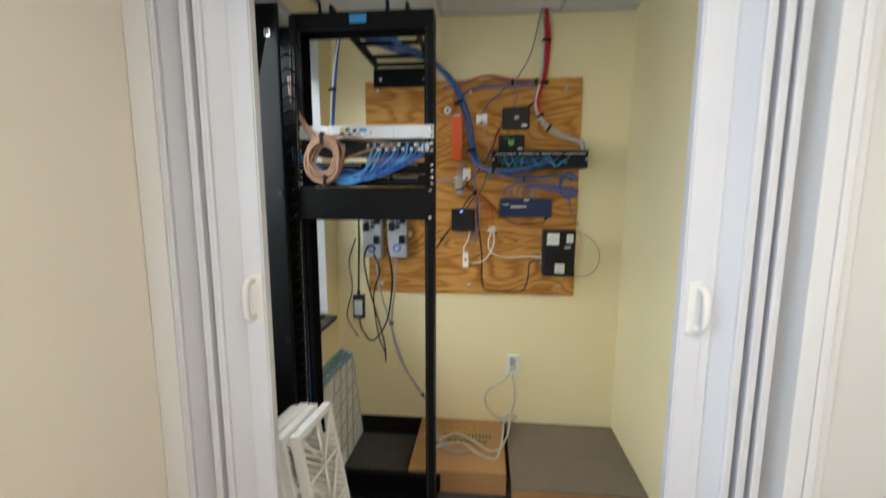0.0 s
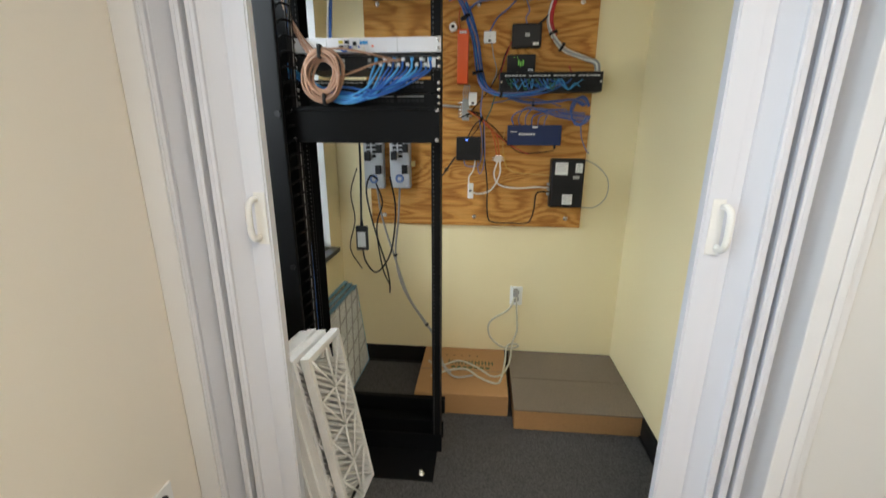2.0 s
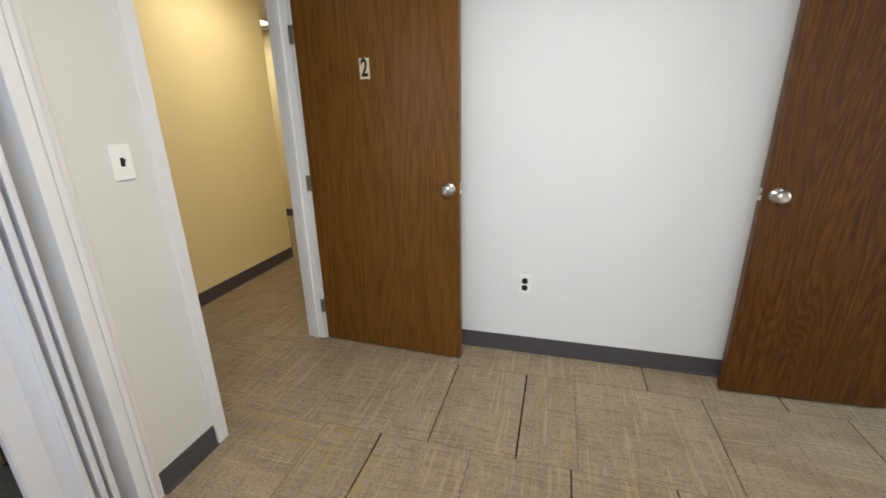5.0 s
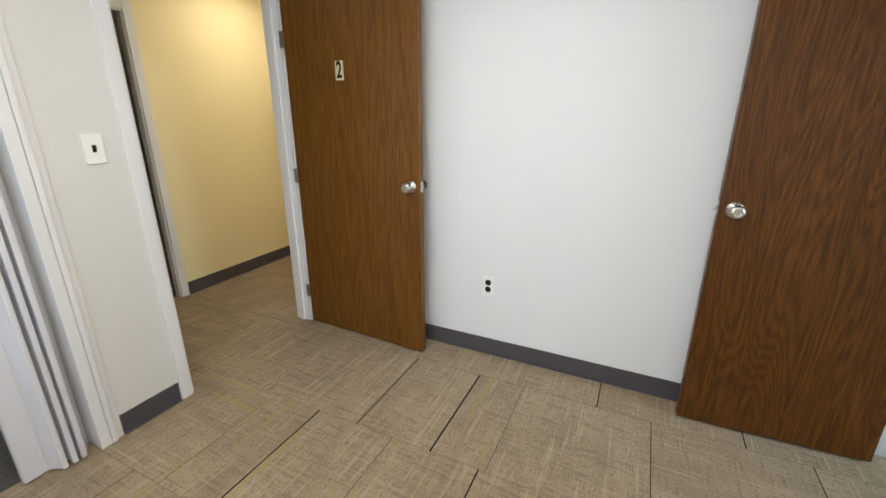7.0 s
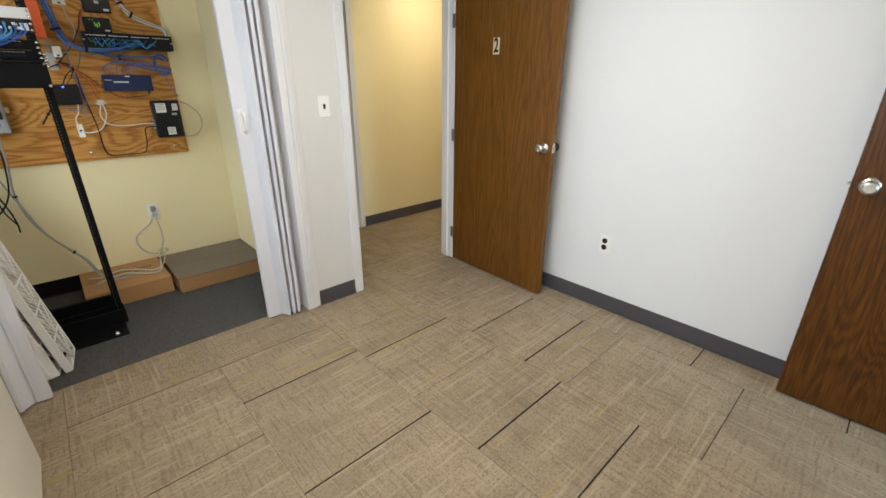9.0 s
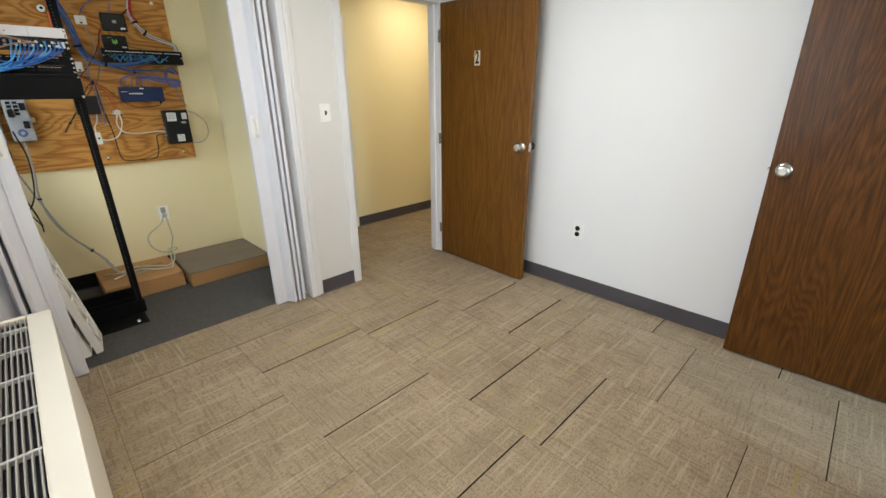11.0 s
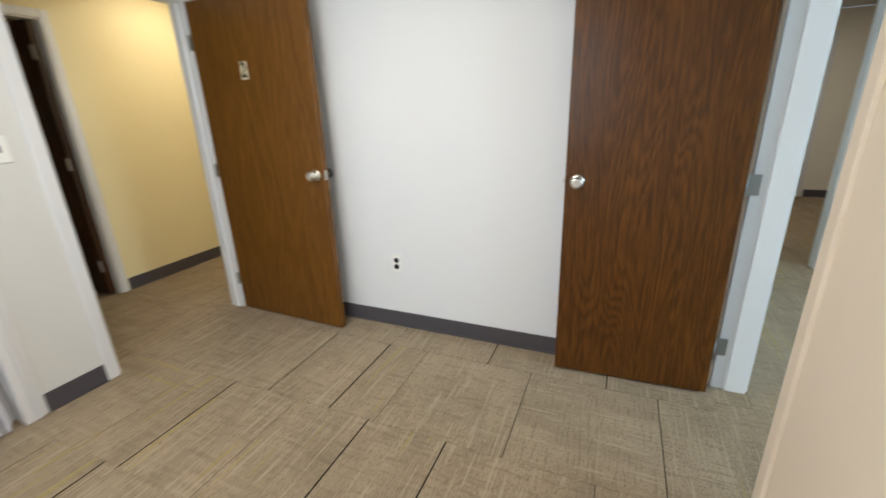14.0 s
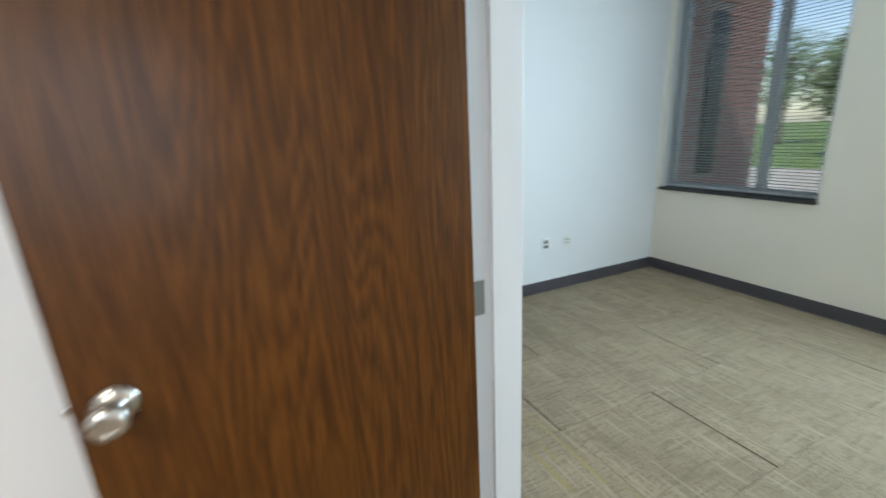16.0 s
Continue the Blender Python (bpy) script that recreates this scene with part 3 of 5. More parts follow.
# door to the next room, folded back along the east wall
door3 = oak_door("door_2", (1.984, -2.370), 92.0, 0.718, "brown stained oak flush door folded back along the wall", 2.0, 1.020, False, -0.022, 0.25)

# ---------------------------------------------------------------- closet opening and folding doors
track = thing("closet_frame", (0, 0.64, 0), 0, "white painted closet opening frame with a track rail on top", "door frame", kind="structure")
part("header", bm_box(W + 0.002, -0.058, 1.953, 0.655, 0.062, 2.008, 0.004), TRIM_WHITE, track)
part("track_rail", bm_box(-0.865, -0.016, 1.940, 0.61, 0.040, 1.953), TRIM_WHITE, track)
part("post", bm_box(W + 0.002, -0.050, 0, -0.868, 0.062, 1.953, 0.003), TRIM_WHITE, track)
part("post", bm_box(0.614, -0.050, 0, 0.655, 0.062, 1.953, 0.003), TRIM_WHITE, track)
part("edge_casing", bm_box(0.657, -0.050, 0, 0.678, 0.09, CEIL - 0.002, 0.003), TRIM_WHITE, track)
part("corner_trim", bm_box(0.680, -0.037, 0, 0.705, -0.0305, CEIL - 0.002, 0.002), TRIM_WHITE, track)


def folding_door(name, folds, lead, half, side, label):
    """White vinyl accordion door. folds: plan points from the jamb to the lead post, turning at back and front by turns;
    the front turns carry a flat ribbed nose. side: the way the lead post looks along x."""
    d = thing(name, (lead[0], lead[1], 0), 0, label, "folding door", "closet folding doors")
    ox, oy = lead
    z0, z1 = 0.012, 1.944

    def slab(bm, p, q, t, za=z0, zb=z1):
        """An upright board between two plan points, t thick."""
        u = (q - p).normalized()
        n2 = Vector((-u.y, u.x, 0)) * t / 2
        vs = [bm.verts.new((c.x, c.y, z)) for z in (za, zb) for c in (p - n2, q - n2, q + n2, p + n2)]
        for f in ((3, 2, 1, 0), (4, 5, 6, 7), (0, 1, 5, 4), (1, 2, 6, 5), (2, 3, 7, 6), (3, 0, 4, 7)):
            bm.faces.new([vs[i] for i in f])

    pts = [Vector((x - ox, y - oy, 0)) for x, y in folds]
    for a, b in zip(pts, pts[1:]):
        u = (b - a).normalized()
        n = (b - a).length
        bm = bmesh.new()
        slab(bm, a + u * 0.004, b - u * 0.004, 0.0065)
        # shallow ribs along both long edges
        for s0 in (0.10, 0.78):
            slab(bm, a + u * n * s0, a + u * n * (s0 + 0.12), 0.0085)
        part("panel", bm, VINYL, d)
    for p in pts[1:-1]:
        front = p.y < (pts[0].y + pts[-1].y) / 2
        if front:
            bm = bm_box(p.x - 0.0095, p.y - 0.007, z0, p.x + 0.0095, p.y + 0.004, z1 + 0.004, 0.0025)
            bm_box(p.x - 0.0040, p.y - 0.0085, z0, p.x + 0.0010, p.y - 0.0065, z1 + 0.004, into=bm)
            part("fold_nose", bm, VINYL, d)
        part("hinge_strip", bm_cyl((p.x, p.y + 0.006, z0), (p.x, p.y + 0.006, z1), 0.0045, sides=8), VINYL_SEAM, d)
    post = part("lead_post", bm_boxes((-half, -0.010, z0, half, 0.014, z1)), VINYL, d)
    part("face_strip", bm_box(-half * 0.42 if side > 0 else -half + 0.004, -0.0135, z0, half - 0.004 if side > 0 else half * 0.42, -0.0102, z1, 0.001), VINYL, post)
    hx = side * half * -0.05
    h = part("handle", bm_tube([(hx, -0.013, 1.140), (hx, -0.030, 1.138), (hx - side * 0.002, -0.042, 1.146), (hx - side * 0.003, -0.046, 1.162), (hx - side * 0.003, -0.047, 1.187), (hx - side * 0.003, -0.046, 1.212), (hx - side * 0.002, -0.042, 1.228), (hx, -0.030, 1.236), (hx, -0.013, 1.234)], 0.0078, 10, 5), WHITE_PLASTIC, d, "white plastic bow handle")
    part("back_plate", bm_box(hx - (0.004 if side > 0 else 0.024), -0.0165, 1.122, hx + (0.024 if side > 0 else 0.004), -0.0138, 1.252, 0.001), WHITE_PLASTIC, h)
    for x in (-0.5 * half, 0.5 * half):
        part("glide", bm_cyl((x, 0.004, z1), (x, 0.004, z1 + 0.008), 0.005, sides=10), GREY_PLASTIC, d)
    return d


folding_door("folding_door", [(-0.866, 0.690), (-0.862, 0.604), (-0.806, 0.700), (-0.783, 0.604), (-0.766, 0.700), (-0.749, 0.604), (-0.698, 0.650)], (-0.670, 0.645), 0.028, 1,
             "white vinyl accordion door folded to one side")
folding_door("folding_door", [(0.612, 0.700), (0.556, 0.604), (0.545, 0.700), (0.524, 0.604), (0.512, 0.700), (0.490, 0.604), (0.452, 0.664)], (0.416, 0.660), 0.037, -1,
             "white vinyl accordion door folded to one side")

# ---------------------------------------------------------------- closet window in the outer wall


def slat_blind(name, place, rz, width, z0, z1, label, tilt=20.0, pitch=0.022):
    bl = thing(name, (place[0], place[1], 0), rz, label, "window blind", kind="structure")
    me = None
    z = z0 + 0.03
    while z < z1 - 0.04:
        if me is None:
            bm = bmesh.new()
            a, c = radians(tilt), 0.0125
            rows = []
            for k, lift in ((-1, -0.0), (0, 0.0022), (1, 0.0)):
                rows.append([bm.verts.new((sx * width / 2, k * c * math.cos(a), k * c * math.sin(a) + lift)) for sx in (-1, 1)])
            for r0, r1 in zip(rows, rows[1:]):
                f = bm.faces.new((r0[0], r0[1], r1[1], r1[0]))
                f.smooth = True
            bmesh.ops.solidify(bm, geom=bm.faces[:], thickness=0.0005)
            me = to_mesh("slat", bm, SLAT)
        s = new("slat", me)
        s.parent, s.location = bl, (0, 0, z)
        z += pitch
    part("head_rail", bm_box(-width / 2, -0.016, z1 - 0.035, width / 2, 0.016, z1, 0.002), SLAT, bl)
    part("bottom_rail", bm_box(-width / 2, -0.012, z0, width / 2, 0.012, z0 + 0.012, 0.002), SLAT, bl)
    for sx in (-0.36, 0.36):
        part("ladder_cord", bm_cyl((sx * width, -0.013, z0), (sx * width, -0.013, z1 - 0.02), 0.001, sides=5), SLAT, bl)
    return bl


def window_unit(name, place, rz, width, z0, z1, label, mullion=True, depth=0.12, sill_out=0.05, mx=0.0):
    """Metal frame, panes and a dark sill; local x runs along the wall and local y points out of doors."""
    w = thing(name, (place[0], place[1], 0), rz, label, "window", kind="structure")
    h = width / 2
    fr = part("window_frame", bm_boxes((-h, depth - 0.05, z0, -h + 0.045, depth, z1), (h - 0.045, depth - 0.05, z0, h, depth, z1), (-h + 0.045, depth - 0.05, z1 - 0.045, h - 0.045, depth, z1), (-h + 0.045, depth - 0.05, z0, h - 0.045, depth, z0 + 0.045)), FRAME_GREY, w)
    xs = [-h + 0.045, h - 0.045]
    if mullion:
        part("mullion", bm_box(mx - 0.035, depth - 0.055, z0 + 0.045, mx + 0.035, depth, z1 - 0.045, 0.003), FRAME_GREY, w)
        xs = [-h + 0.045, mx - 0.035, mx + 0.035, h - 0.045]
    for a, b in zip(xs[::2], xs[1::2]):
        p = part("pane", bm_box(a, depth - 0.03, z0 + 0.045, b, depth - 0.024, z1 - 0.045), GLASS, w)
        p.visible_shadow = False
    part("window_sill", bm_box(-h - 0.01, -sill_out, z0 - 0.024, h + 0.01, depth - 0.05, z0, 0.003), SILL, w, "dark stone window sill")
    part("reveal", bm_boxes((-h - 0.006, 0.0, z0, -h, depth + 0.03, z1), (h, 0.0, z0, h + 0.006, depth + 0.03, z1), (-h, 0.0, z1, h, depth + 0.03, z1 + 0.006)), TRIM_WHITE, w)
    return w


window_unit("window_1", (W, 1.275), 90, 1.018, 0.785, 2.234, "closet window with grey metal frame and dark sill", False)
slat_blind("window_blind_1", (W - 0.035, 1.275), 90, 0.99, 0.797, 2.225, "white slatted blind let down over the closet window", 32.0)
window_unit("window_2", (W, -0.95), 90, 1.985, 0.925, 2.213, "wide office window above the heating unit", True)

# ---------------------------------------------------------------- plywood board and what hangs on it
BY = 1.948          # board's face
laid_in = ON_BOARD
board = thing("backboard", (-0.14, B, 0.865), 0, "orange-brown plywood backboard screwed to the wall", "board")
part("sheet", bm_box(-0.572, BY - B, 0.0, 0.570, -0.001, 1.158, 0.0015), PLY, board)
for x, z in ((-0.50, 1.11), (0.49, 1.10), (0.49, 0.05), (-0.50, 0.05), (0.0, 0.05), (0.0, 1.10)):
    part("screw", bm_lathe(((0.012, 0), (0.012, 0.002), (0.006, 0.0035), (0.002, 0.004)), (x, BY - B, z), (0, -1, 0), 12), STEEL, board)


def on_board(name, x0, z0, x1, z1, depth, material, label, category="device", bevel=0.004):
    """An empty on the board's face with a rounded housing; local x right, z up from the lower left corner, the face is at local y = -depth."""
    t = thing(name, (x0, BY, z0), 0, label, category)
    part("housing", bm_box(0, -depth, 0, x1 - x0, -0.0008, z1 - z0, bevel), material, t)
    return t, x1 - x0, z1 - z0


# battery backup, black, with three white labels
ups, w, h = on_board("backup_unit", 0.249, 0.987, 0.414, 1.236, 0.075, BLACK, "black plastic backup unit with white labels", "backup unit", 0.010)
for a, b, c, d in ((0.018, 0.170, 0.080, 0.232), (0.118, 0.182, 0.152, 0.228), (0.062, 0.018, 0.112, 0.070)):
    lab = part("label_sticker", bm_box(a, -0.0765, b, c, -0.0752, d), LABEL, ups, "white paper label")
    for k in range(4):
        zz = d - 0.010 - k * 0.011
        part("print_line", bm_box(a + 0.004, -0.0770, zz, c - 0.004 - 0.004 * (k % 2), -0.0764, zz + 0.003), GREY_PLASTIC, lab)
part("badge", bm_box(0.108, -0.0763, 0.150, 0.140, -0.0752, 0.166), GREY_PLASTIC, ups)
for k in range(5):
    part("vent_slot", bm_box(0.03 + k * 0.018, -0.0757, 0.105, 0.040 + k * 0.018, -0.0750, 0.112), HOLE, ups)
for z in (0.060, 0.085, 0.110):
    part("terminal", bm_box(-0.012, -0.045, z, 0.003, -0.025, z + 0.014, 0.002), GREY_PLASTIC, ups)

# blue network switch
sw8, w, h = on_board("network_switch", 0.021, 1.302, 0.289, 1.402, 0.045, NAVY, "navy blue metal network switch", "switch", 0.003)
for k in range(7):
    part("mark", bm_box(0.055 + k * 0.012, -0.0462, 0.050, 0.063 + k * 0.012, -0.0450, 0.060), LABEL, sw8)
part("mark", bm_box(0.010, -0.0462, 0.066, 0.048, -0.0450, 0.069), LABEL, sw8)
part("mark", bm_box(0.122, -0.0462, 0.086, 0.148, -0.0450, 0.094), LABEL, sw8)
for k in range(8):
    part("port", bm_box(0.03 + k * 0.026, -0.034, 0.0995, 0.046 + k * 0.026, -0.014, 0.1012), HOLE, sw8)
part("tab", bm_box(0.236, -0.030, -0.018, 0.246, -0.012, 0.002, 0.002), BLACK, sw8)

# two black boxes
m1, w, h = on_board("modem", 0.022, 1.762, 0.163, 1.872, 0.035, BLACK, "black plastic modem with a stub antenna", "modem", 0.009)
part("mark", bm_box(0.062, -0.0364, 0.050, 0.084, -0.0350, 0.066), GREY_PLASTIC, m1)
part("label_sticker", bm_box(0.100, -0.0364, 0.012, 0.128, -0.0350, 0.024), LABEL, m1)
part("antenna", bm_cyl((0.125, -0.018, 0.105), (0.180, -0.020, 0.155), 0.005, 0.004, 10), BLACK, m1)
m2, w, h = on_board("router", 0.005, 1.648, 0.141, 1.735, 0.032, BLACK, "black plastic router with green lights", "router", 0.007)
for k, (a, b, c, d) in enumerate(((0.052, 0.036, 0.058, 0.060), (0.062, 0.030, 0.068, 0.052), (0.073, 0.036, 0.079, 0.060), (0.030, 0.070, 0.036, 0.073), (0.044, 0.070, 0.050, 0.073))):
    part("indicator", bm_box(a, -0.0332, b, c, -0.0320, d), LED_GREEN, m2, "small green light")
part("label_sticker", bm_box(0.100, -0.0332, 0.010, 0.126, -0.0320, 0.019), LABEL, m2)
m3, w, h = on_board("gateway", -0.241, 1.222, -0.113, 1.343, 0.032, BLACK, "square black gateway with a blue light", "router", 0.006)
part("indicator", bm_box(0.048, -0.0332, 0.104, 0.060, -0.0318, 0.108), LED_BLUE, m3, "small blue light")
for k in range(9):
    part("vent_slot", bm_box(0.014 + k * 0.011, -0.0328, 0.030, 0.019 + k * 0.011, -0.0318, 0.074), HOLE, m3)

# patch panel on a bracket
pp, w, h = on_board("patch_bay", -0.030, 1.556, 0.451, 1.646, 0.10, BLACK, "black wall-mounted patch panel", "patch panel", 0.003)
for k in range(24):
    x = 0.022 + k * 0.0172 + 0.012 * (k // 6)
    for z in (0.018, 0.050):
        p = part("port", bm_box(x, -0.1012, z, x + 0.011, -0.0998, z + 0.011), HOLE, pp)
    part("label_strip", bm_box(x - 0.001, -0.1010, 0.070, x + 0.013, -0.0998, 0.075), LABEL, pp)
for x in (0.008, 0.473):
    part("bolt", bm_lathe(((0.006, 0), (0.006, 0.002), (0.003, 0.004)), (x, -0.10, 0.045), (0, -1, 0), 10), STEEL, pp)

# orange-red box and small fittings
rb, w, h = on_board("alarm_box", -0.240, 1.600, -0.186, 1.848, 0.045, RED_BOX, "tall orange-red plastic alarm box", "junction box", 0.003)
part("terminal_strip", bm_box(0.008, -0.0462, 0.228, 0.046, -0.0448, 0.240), GREY_PLASTIC, rb)
for k in range(3):
    part("clip", bm_box(0.012 + k * 0.011, -0.0472, 0.231, 0.018 + k * 0.011, -0.0458, 0.237), LABEL, rb)
jb, w, h = on_board("phone_jack", -0.113, 1.790, -0.054, 1.842, 0.022, WHITE_PLASTIC, "small ivory phone jack box", "phone jack", 0.004)
part("port", bm_box(0.022, -0.0228, 0.004, 0.036, -0.0216, 0.014), HOLE, jb)
part("screw", bm_lathe(((0.004, 0), (0.003, 0.001)), (0.030, -0.022, 0.028), (0, -1, 0), 10), STEEL, jb)
jb2, w, h = on_board("phone_jack", -0.182, 1.500, -0.140, 1.560, 0.020, WHITE_PLASTIC, "small ivory phone jack box", "phone jack", 0.003)
part("port", bm_box(0.015, -0.0208, 0.004, 0.028, -0.0196, 0.014), HOLE, jb2)
gb, w, h = on_board("ground_block", -0.214, 1.425, -0.178, 1.530, 0.018, GREY_PLASTIC, "small grey metal ground block with wires", "ground block", 0.002)
for k in range(5):
    part("lug", bm_cyl((-0.020, -0.012, 0.018 + k * 0.017), (0.052, -0.014, 0.022 + k * 0.017), 0.004, sides=8), STEEL, gb)
wp, w, h = on_board("jack_plate", -0.178, 1.018, -0.147, 1.100, 0.012, WHITE_PLASTIC, "narrow white jack plate", "jack plate", 0.003)
part("port", bm_box(0.009, -0.0128, 0.034, 0.022, -0.0116, 0.048), HOLE, wp)
spl, w, h = on_board("cable_splitter", -0.040, 1.215, -0.004, 1.250, 0.018, STEEL, "small metal cable splitter", "splitter", 0.002)
for x, z in ((-0.012, 0.010), (0.036, 0.010), (-0.012, 0.022), (0.036, 0.022)):
    part("connector", bm_cyl((x, -0.010, z), (x + 0.013, -0.010, z), 0.004, sides=8), STEEL, spl)
ring = thing("cable_ring", (-0.264, BY, 1.864), 0, "white plastic cable ring on the board", "cable ring")
part("flange", bm_lathe(((0.020, 0.0008), (0.020, 0.006), (0.010, 0.010), (0.010, 0.020), (0.018, 0.024), (0.018, 0.028)), (0, 0, 0), (0, -1, 0), 20), WHITE_PLASTIC, ring)
part("hole", bm_cyl((0, -0.0278, 0), (0, -0.0286, 0), 0.008, sides=14), HOLE, ring)


def power_module(x0, z0, x1, z1):
    t, w, h = on_board("power_strip", x0, z0, x1, z1, 0.050, MID_GREY, "grey power unit with black sockets and a round badge", "power unit", 0.010)
    for k in range(4):
        for c in range(2):
            part("socket", bm_box(0.018 + c * 0.030, -0.0512, h - 0.030 - k * 0.022, 0.040 + c * 0.030, -0.0495, h - 0.014 - k * 0.022), HOLE, t)
    part("badge", bm_lathe(((0.024, 0), (0.022, 0.0012), (0.019, 0.0016)), (0.052, -0.050, 0.052), (0, -1, 0), 24), BADGE, t)
    part("mark", bm_lathe(((0.011, 0), (0.011, 0.0006), (0.010, 0.0009)), (0.052, -0.0516, 0.052), (0, -1, 0), 18), MID_GREY, t)
    for x, z in ((0.068, 0.080), (0.012, 0.150), (0.074, 0.190)):
        part("plug", bm_box(x, -0.080, z, x + 0.028, -0.0495, z + 0.045, 0.004), BLACK, t, "black power plug")
    for x in (0.020, w - 0.020):
        part("screw", bm_lathe(((0.004, 0), (0.003, 0.001)), (x, -0.050, 0.014), (0, -1, 0), 10), STEEL, t)
    return t


power_module(-0.733, 1.068, -0.625, 1.330)
power_module(-0.592, 1.072, -0.482, 1.330)
part_tag = on_board("yellow_tag", -0.482, 1.185, -0.462, 1.215, 0.020, plain("pale_yellow_plug", (0.75, 0.68, 0.35), 0.5), "small pale yellow plug", "plug", 0.003)


laid_in = ROOM


def outlet(name, place, rz, label, slots=True):
    """Duplex outlet plate facing local -y."""
    o = thing(name, place, rz, label, "power outlet")
    part("plate", bm_box(-0.036, -0.008, -0.058, 0.036, -0.0005, 0.058, 0.003), PLATE, o)
    for z in (-0.021, 0.021):
        f = part("receptacle", bm_lathe(((0.0175, 0.0), (0.0175, 0.0016), (0.0165, 0.0020)), (0, -0.008, z), (0, -1, 0), 20), BLACK if slots else GREY_PLASTIC, o, "dark receptacle")
        for x in (-0.006, 0.006):
            part("slot", bm_box(x - 0.001, -0.0104, z - 0.002, x + 0.001, -0.0098, z + 0.007), HOLE, f)
    part("screw", bm_lathe(((0.003, 0), (0.002, 0.0012)), (0, -0.006, 0), (0, -1, 0), 10), STEEL, o)
    return o


def wall_switch(name, place, rz, label):
    o = thing(name, place, rz, label, "light switch")
    part("plate", bm_box(-0.036, -0.008, -0.058, 0.036, -0.0005, 0.058, 0.003), PLATE, o)
    part("opening", bm_box(-0.007, -0.0088, -0.014, 0.007, -0.0076, 0.014), BLACK, o)
    part("toggle", bm_box(-0.004, -0.019, 0.000, 0.004, -0.006, 0.010, 0.0015), BRASS_DARK, o, "dark toggle lever")
    for z in (-0.044, 0.044):
        part("screw", bm_lathe(((0.003, 0), (0.002, 0.001)), (0, -0.006, z), (0, -1, 0), 10), STEEL, o)
    return o


outlet("wall_outlet", (0.095, B, 0.470), 0, "white duplex outlet with a grey plug on the closet wall", False)
outlet("wall_outlet", (E, -0.637, 0.440), -90, "white outlet plate with black receptacles on the white wall")
outlet("wall_outlet", (W, 0.455, 0.445), 90, "white outlet plate with black receptacles on the cream wall")
outlet("wall_outlet", (RE, -4.262, 0.44), -90, "white outlet plate with black receptacles in the next room")
wall_switch("light_switch", (0.870, N, 1.252), 0, "white toggle light switch plate")
wall_switch("light_switch", (RE, -3.605, 1.262), -90, "white toggle light switch plate in the next room")
dj = thing("data_jack", (RE, -4.502, 0.437), -90, "white plate with four data jacks", "data jack")
part("plate", bm_box(-0.036, -0.006, -0.058, 0.036, -0.0005, 0.058, 0.0025), WHITE_PLASTIC, dj)
for x in (-0.014, 0.014):
    for z in (-0.016, 0.016):
        part("port", bm_box(x - 0.008, -0.0072, z - 0.008, x + 0.008, -0.0056, z + 0.008), GREY_PLASTIC, dj)

# ---------------------------------------------------------------- equipment rack
def bm_channel(a, b, depth, top, side, t=0.004):
    """An upright C channel with its web on the outer side, drawn as one profile."""
    pts = [(a, 0), (b, 0), (b, depth), (a, depth), (a, depth - t), (b - t, depth - t), (b - t, t), (a, t)]
    if side < 0:
        pts = [(a + b - x, y) for x, y in reversed(pts)]
    bm = bmesh.new()
    lo = [bm.verts.new((x, y, 0)) for x, y in pts]
    hi = [bm.verts.new((x, y, top)) for x, y in pts]
    bm.faces.new(list(reversed(lo)))
    bm.faces.new(hi)
    for k in range(8):
        j = (k + 1) % 8
        bm.faces.new((lo[k], lo[j], hi[j], hi[k]))
    return bm


RX0, RX1, RY0, RY1, RT = -0.806, -0.277, 1.22, 1.30, 2.106
rack = thing("equipment_rack", ((RX0 + RX1) / 2, RY0, 0), 0, "black two-post equipment rack bolted to the floor", "equipment rack")
hw = (RX1 - RX0) / 2
for s in (-1, 1):
    a, b = (hw - 0.034, hw) if s > 0 else (-hw, -hw + 0.034)
    p = part("upright", bm_channel(a, b, 0.08, RT, s), RACK, rack)
    hm = None
    for k in range(120):
        z = 0.10 + k * 0.01630
        if hm is None:
            hm = to_mesh("rail_hole", bm_box(-0.0024, -0.0006, -0.0024, 0.0024, 0.0003, 0.0024), RAIL_HOLE)
        o = new("rail_hole", hm)
        o.parent, o.location = p, (a + 0.008 if s > 0 else b - 0.008, 0, z)
part("top_angle", bm_boxes((-hw, -0.006, RT - 0.062, hw, 0.0, RT), (-hw, 0.0, RT - 0.004, hw, 0.084, RT), (-hw, 0.080, RT - 0.062, hw, 0.086, RT)), RACK, rack)
part("tape", bm_box(-0.042, -0.0078, RT - 0.040, 0.020, -0.0064, RT - 0.010), TAPE_BLUE, rack, "strip of blue tape")
for s in (-1, 1):
    y0, y1 = ((-0.174, -0.002) if s < 0 else (0.082, 0.27))
    part("base_angle", bm_boxes((-hw, y0, 0.003, hw - 0.012, y1, 0.009), (-hw - 0.008, y1 - 0.006 if s < 0 else y0, 0.009, hw + 0.008, y1 if s < 0 else y0 + 0.006, 0.095)), RACK, rack)
    for x in (-0.19, 0.20):
        part("anchor_bolt", bm_lathe(((0.014, 0), (0.014, 0.003), (0.009, 0.003), (0.009, 0.012), (0.004, 0.016)), (x, y0 + 0.035, 0.009), (0, 0, 1), 12), STEEL, rack, "shiny anchor bolt")
part("base_bar", bm_box(-hw, 0.24, 0.02, hw, 0.27, 0.10, 0.003), RACK, rack)
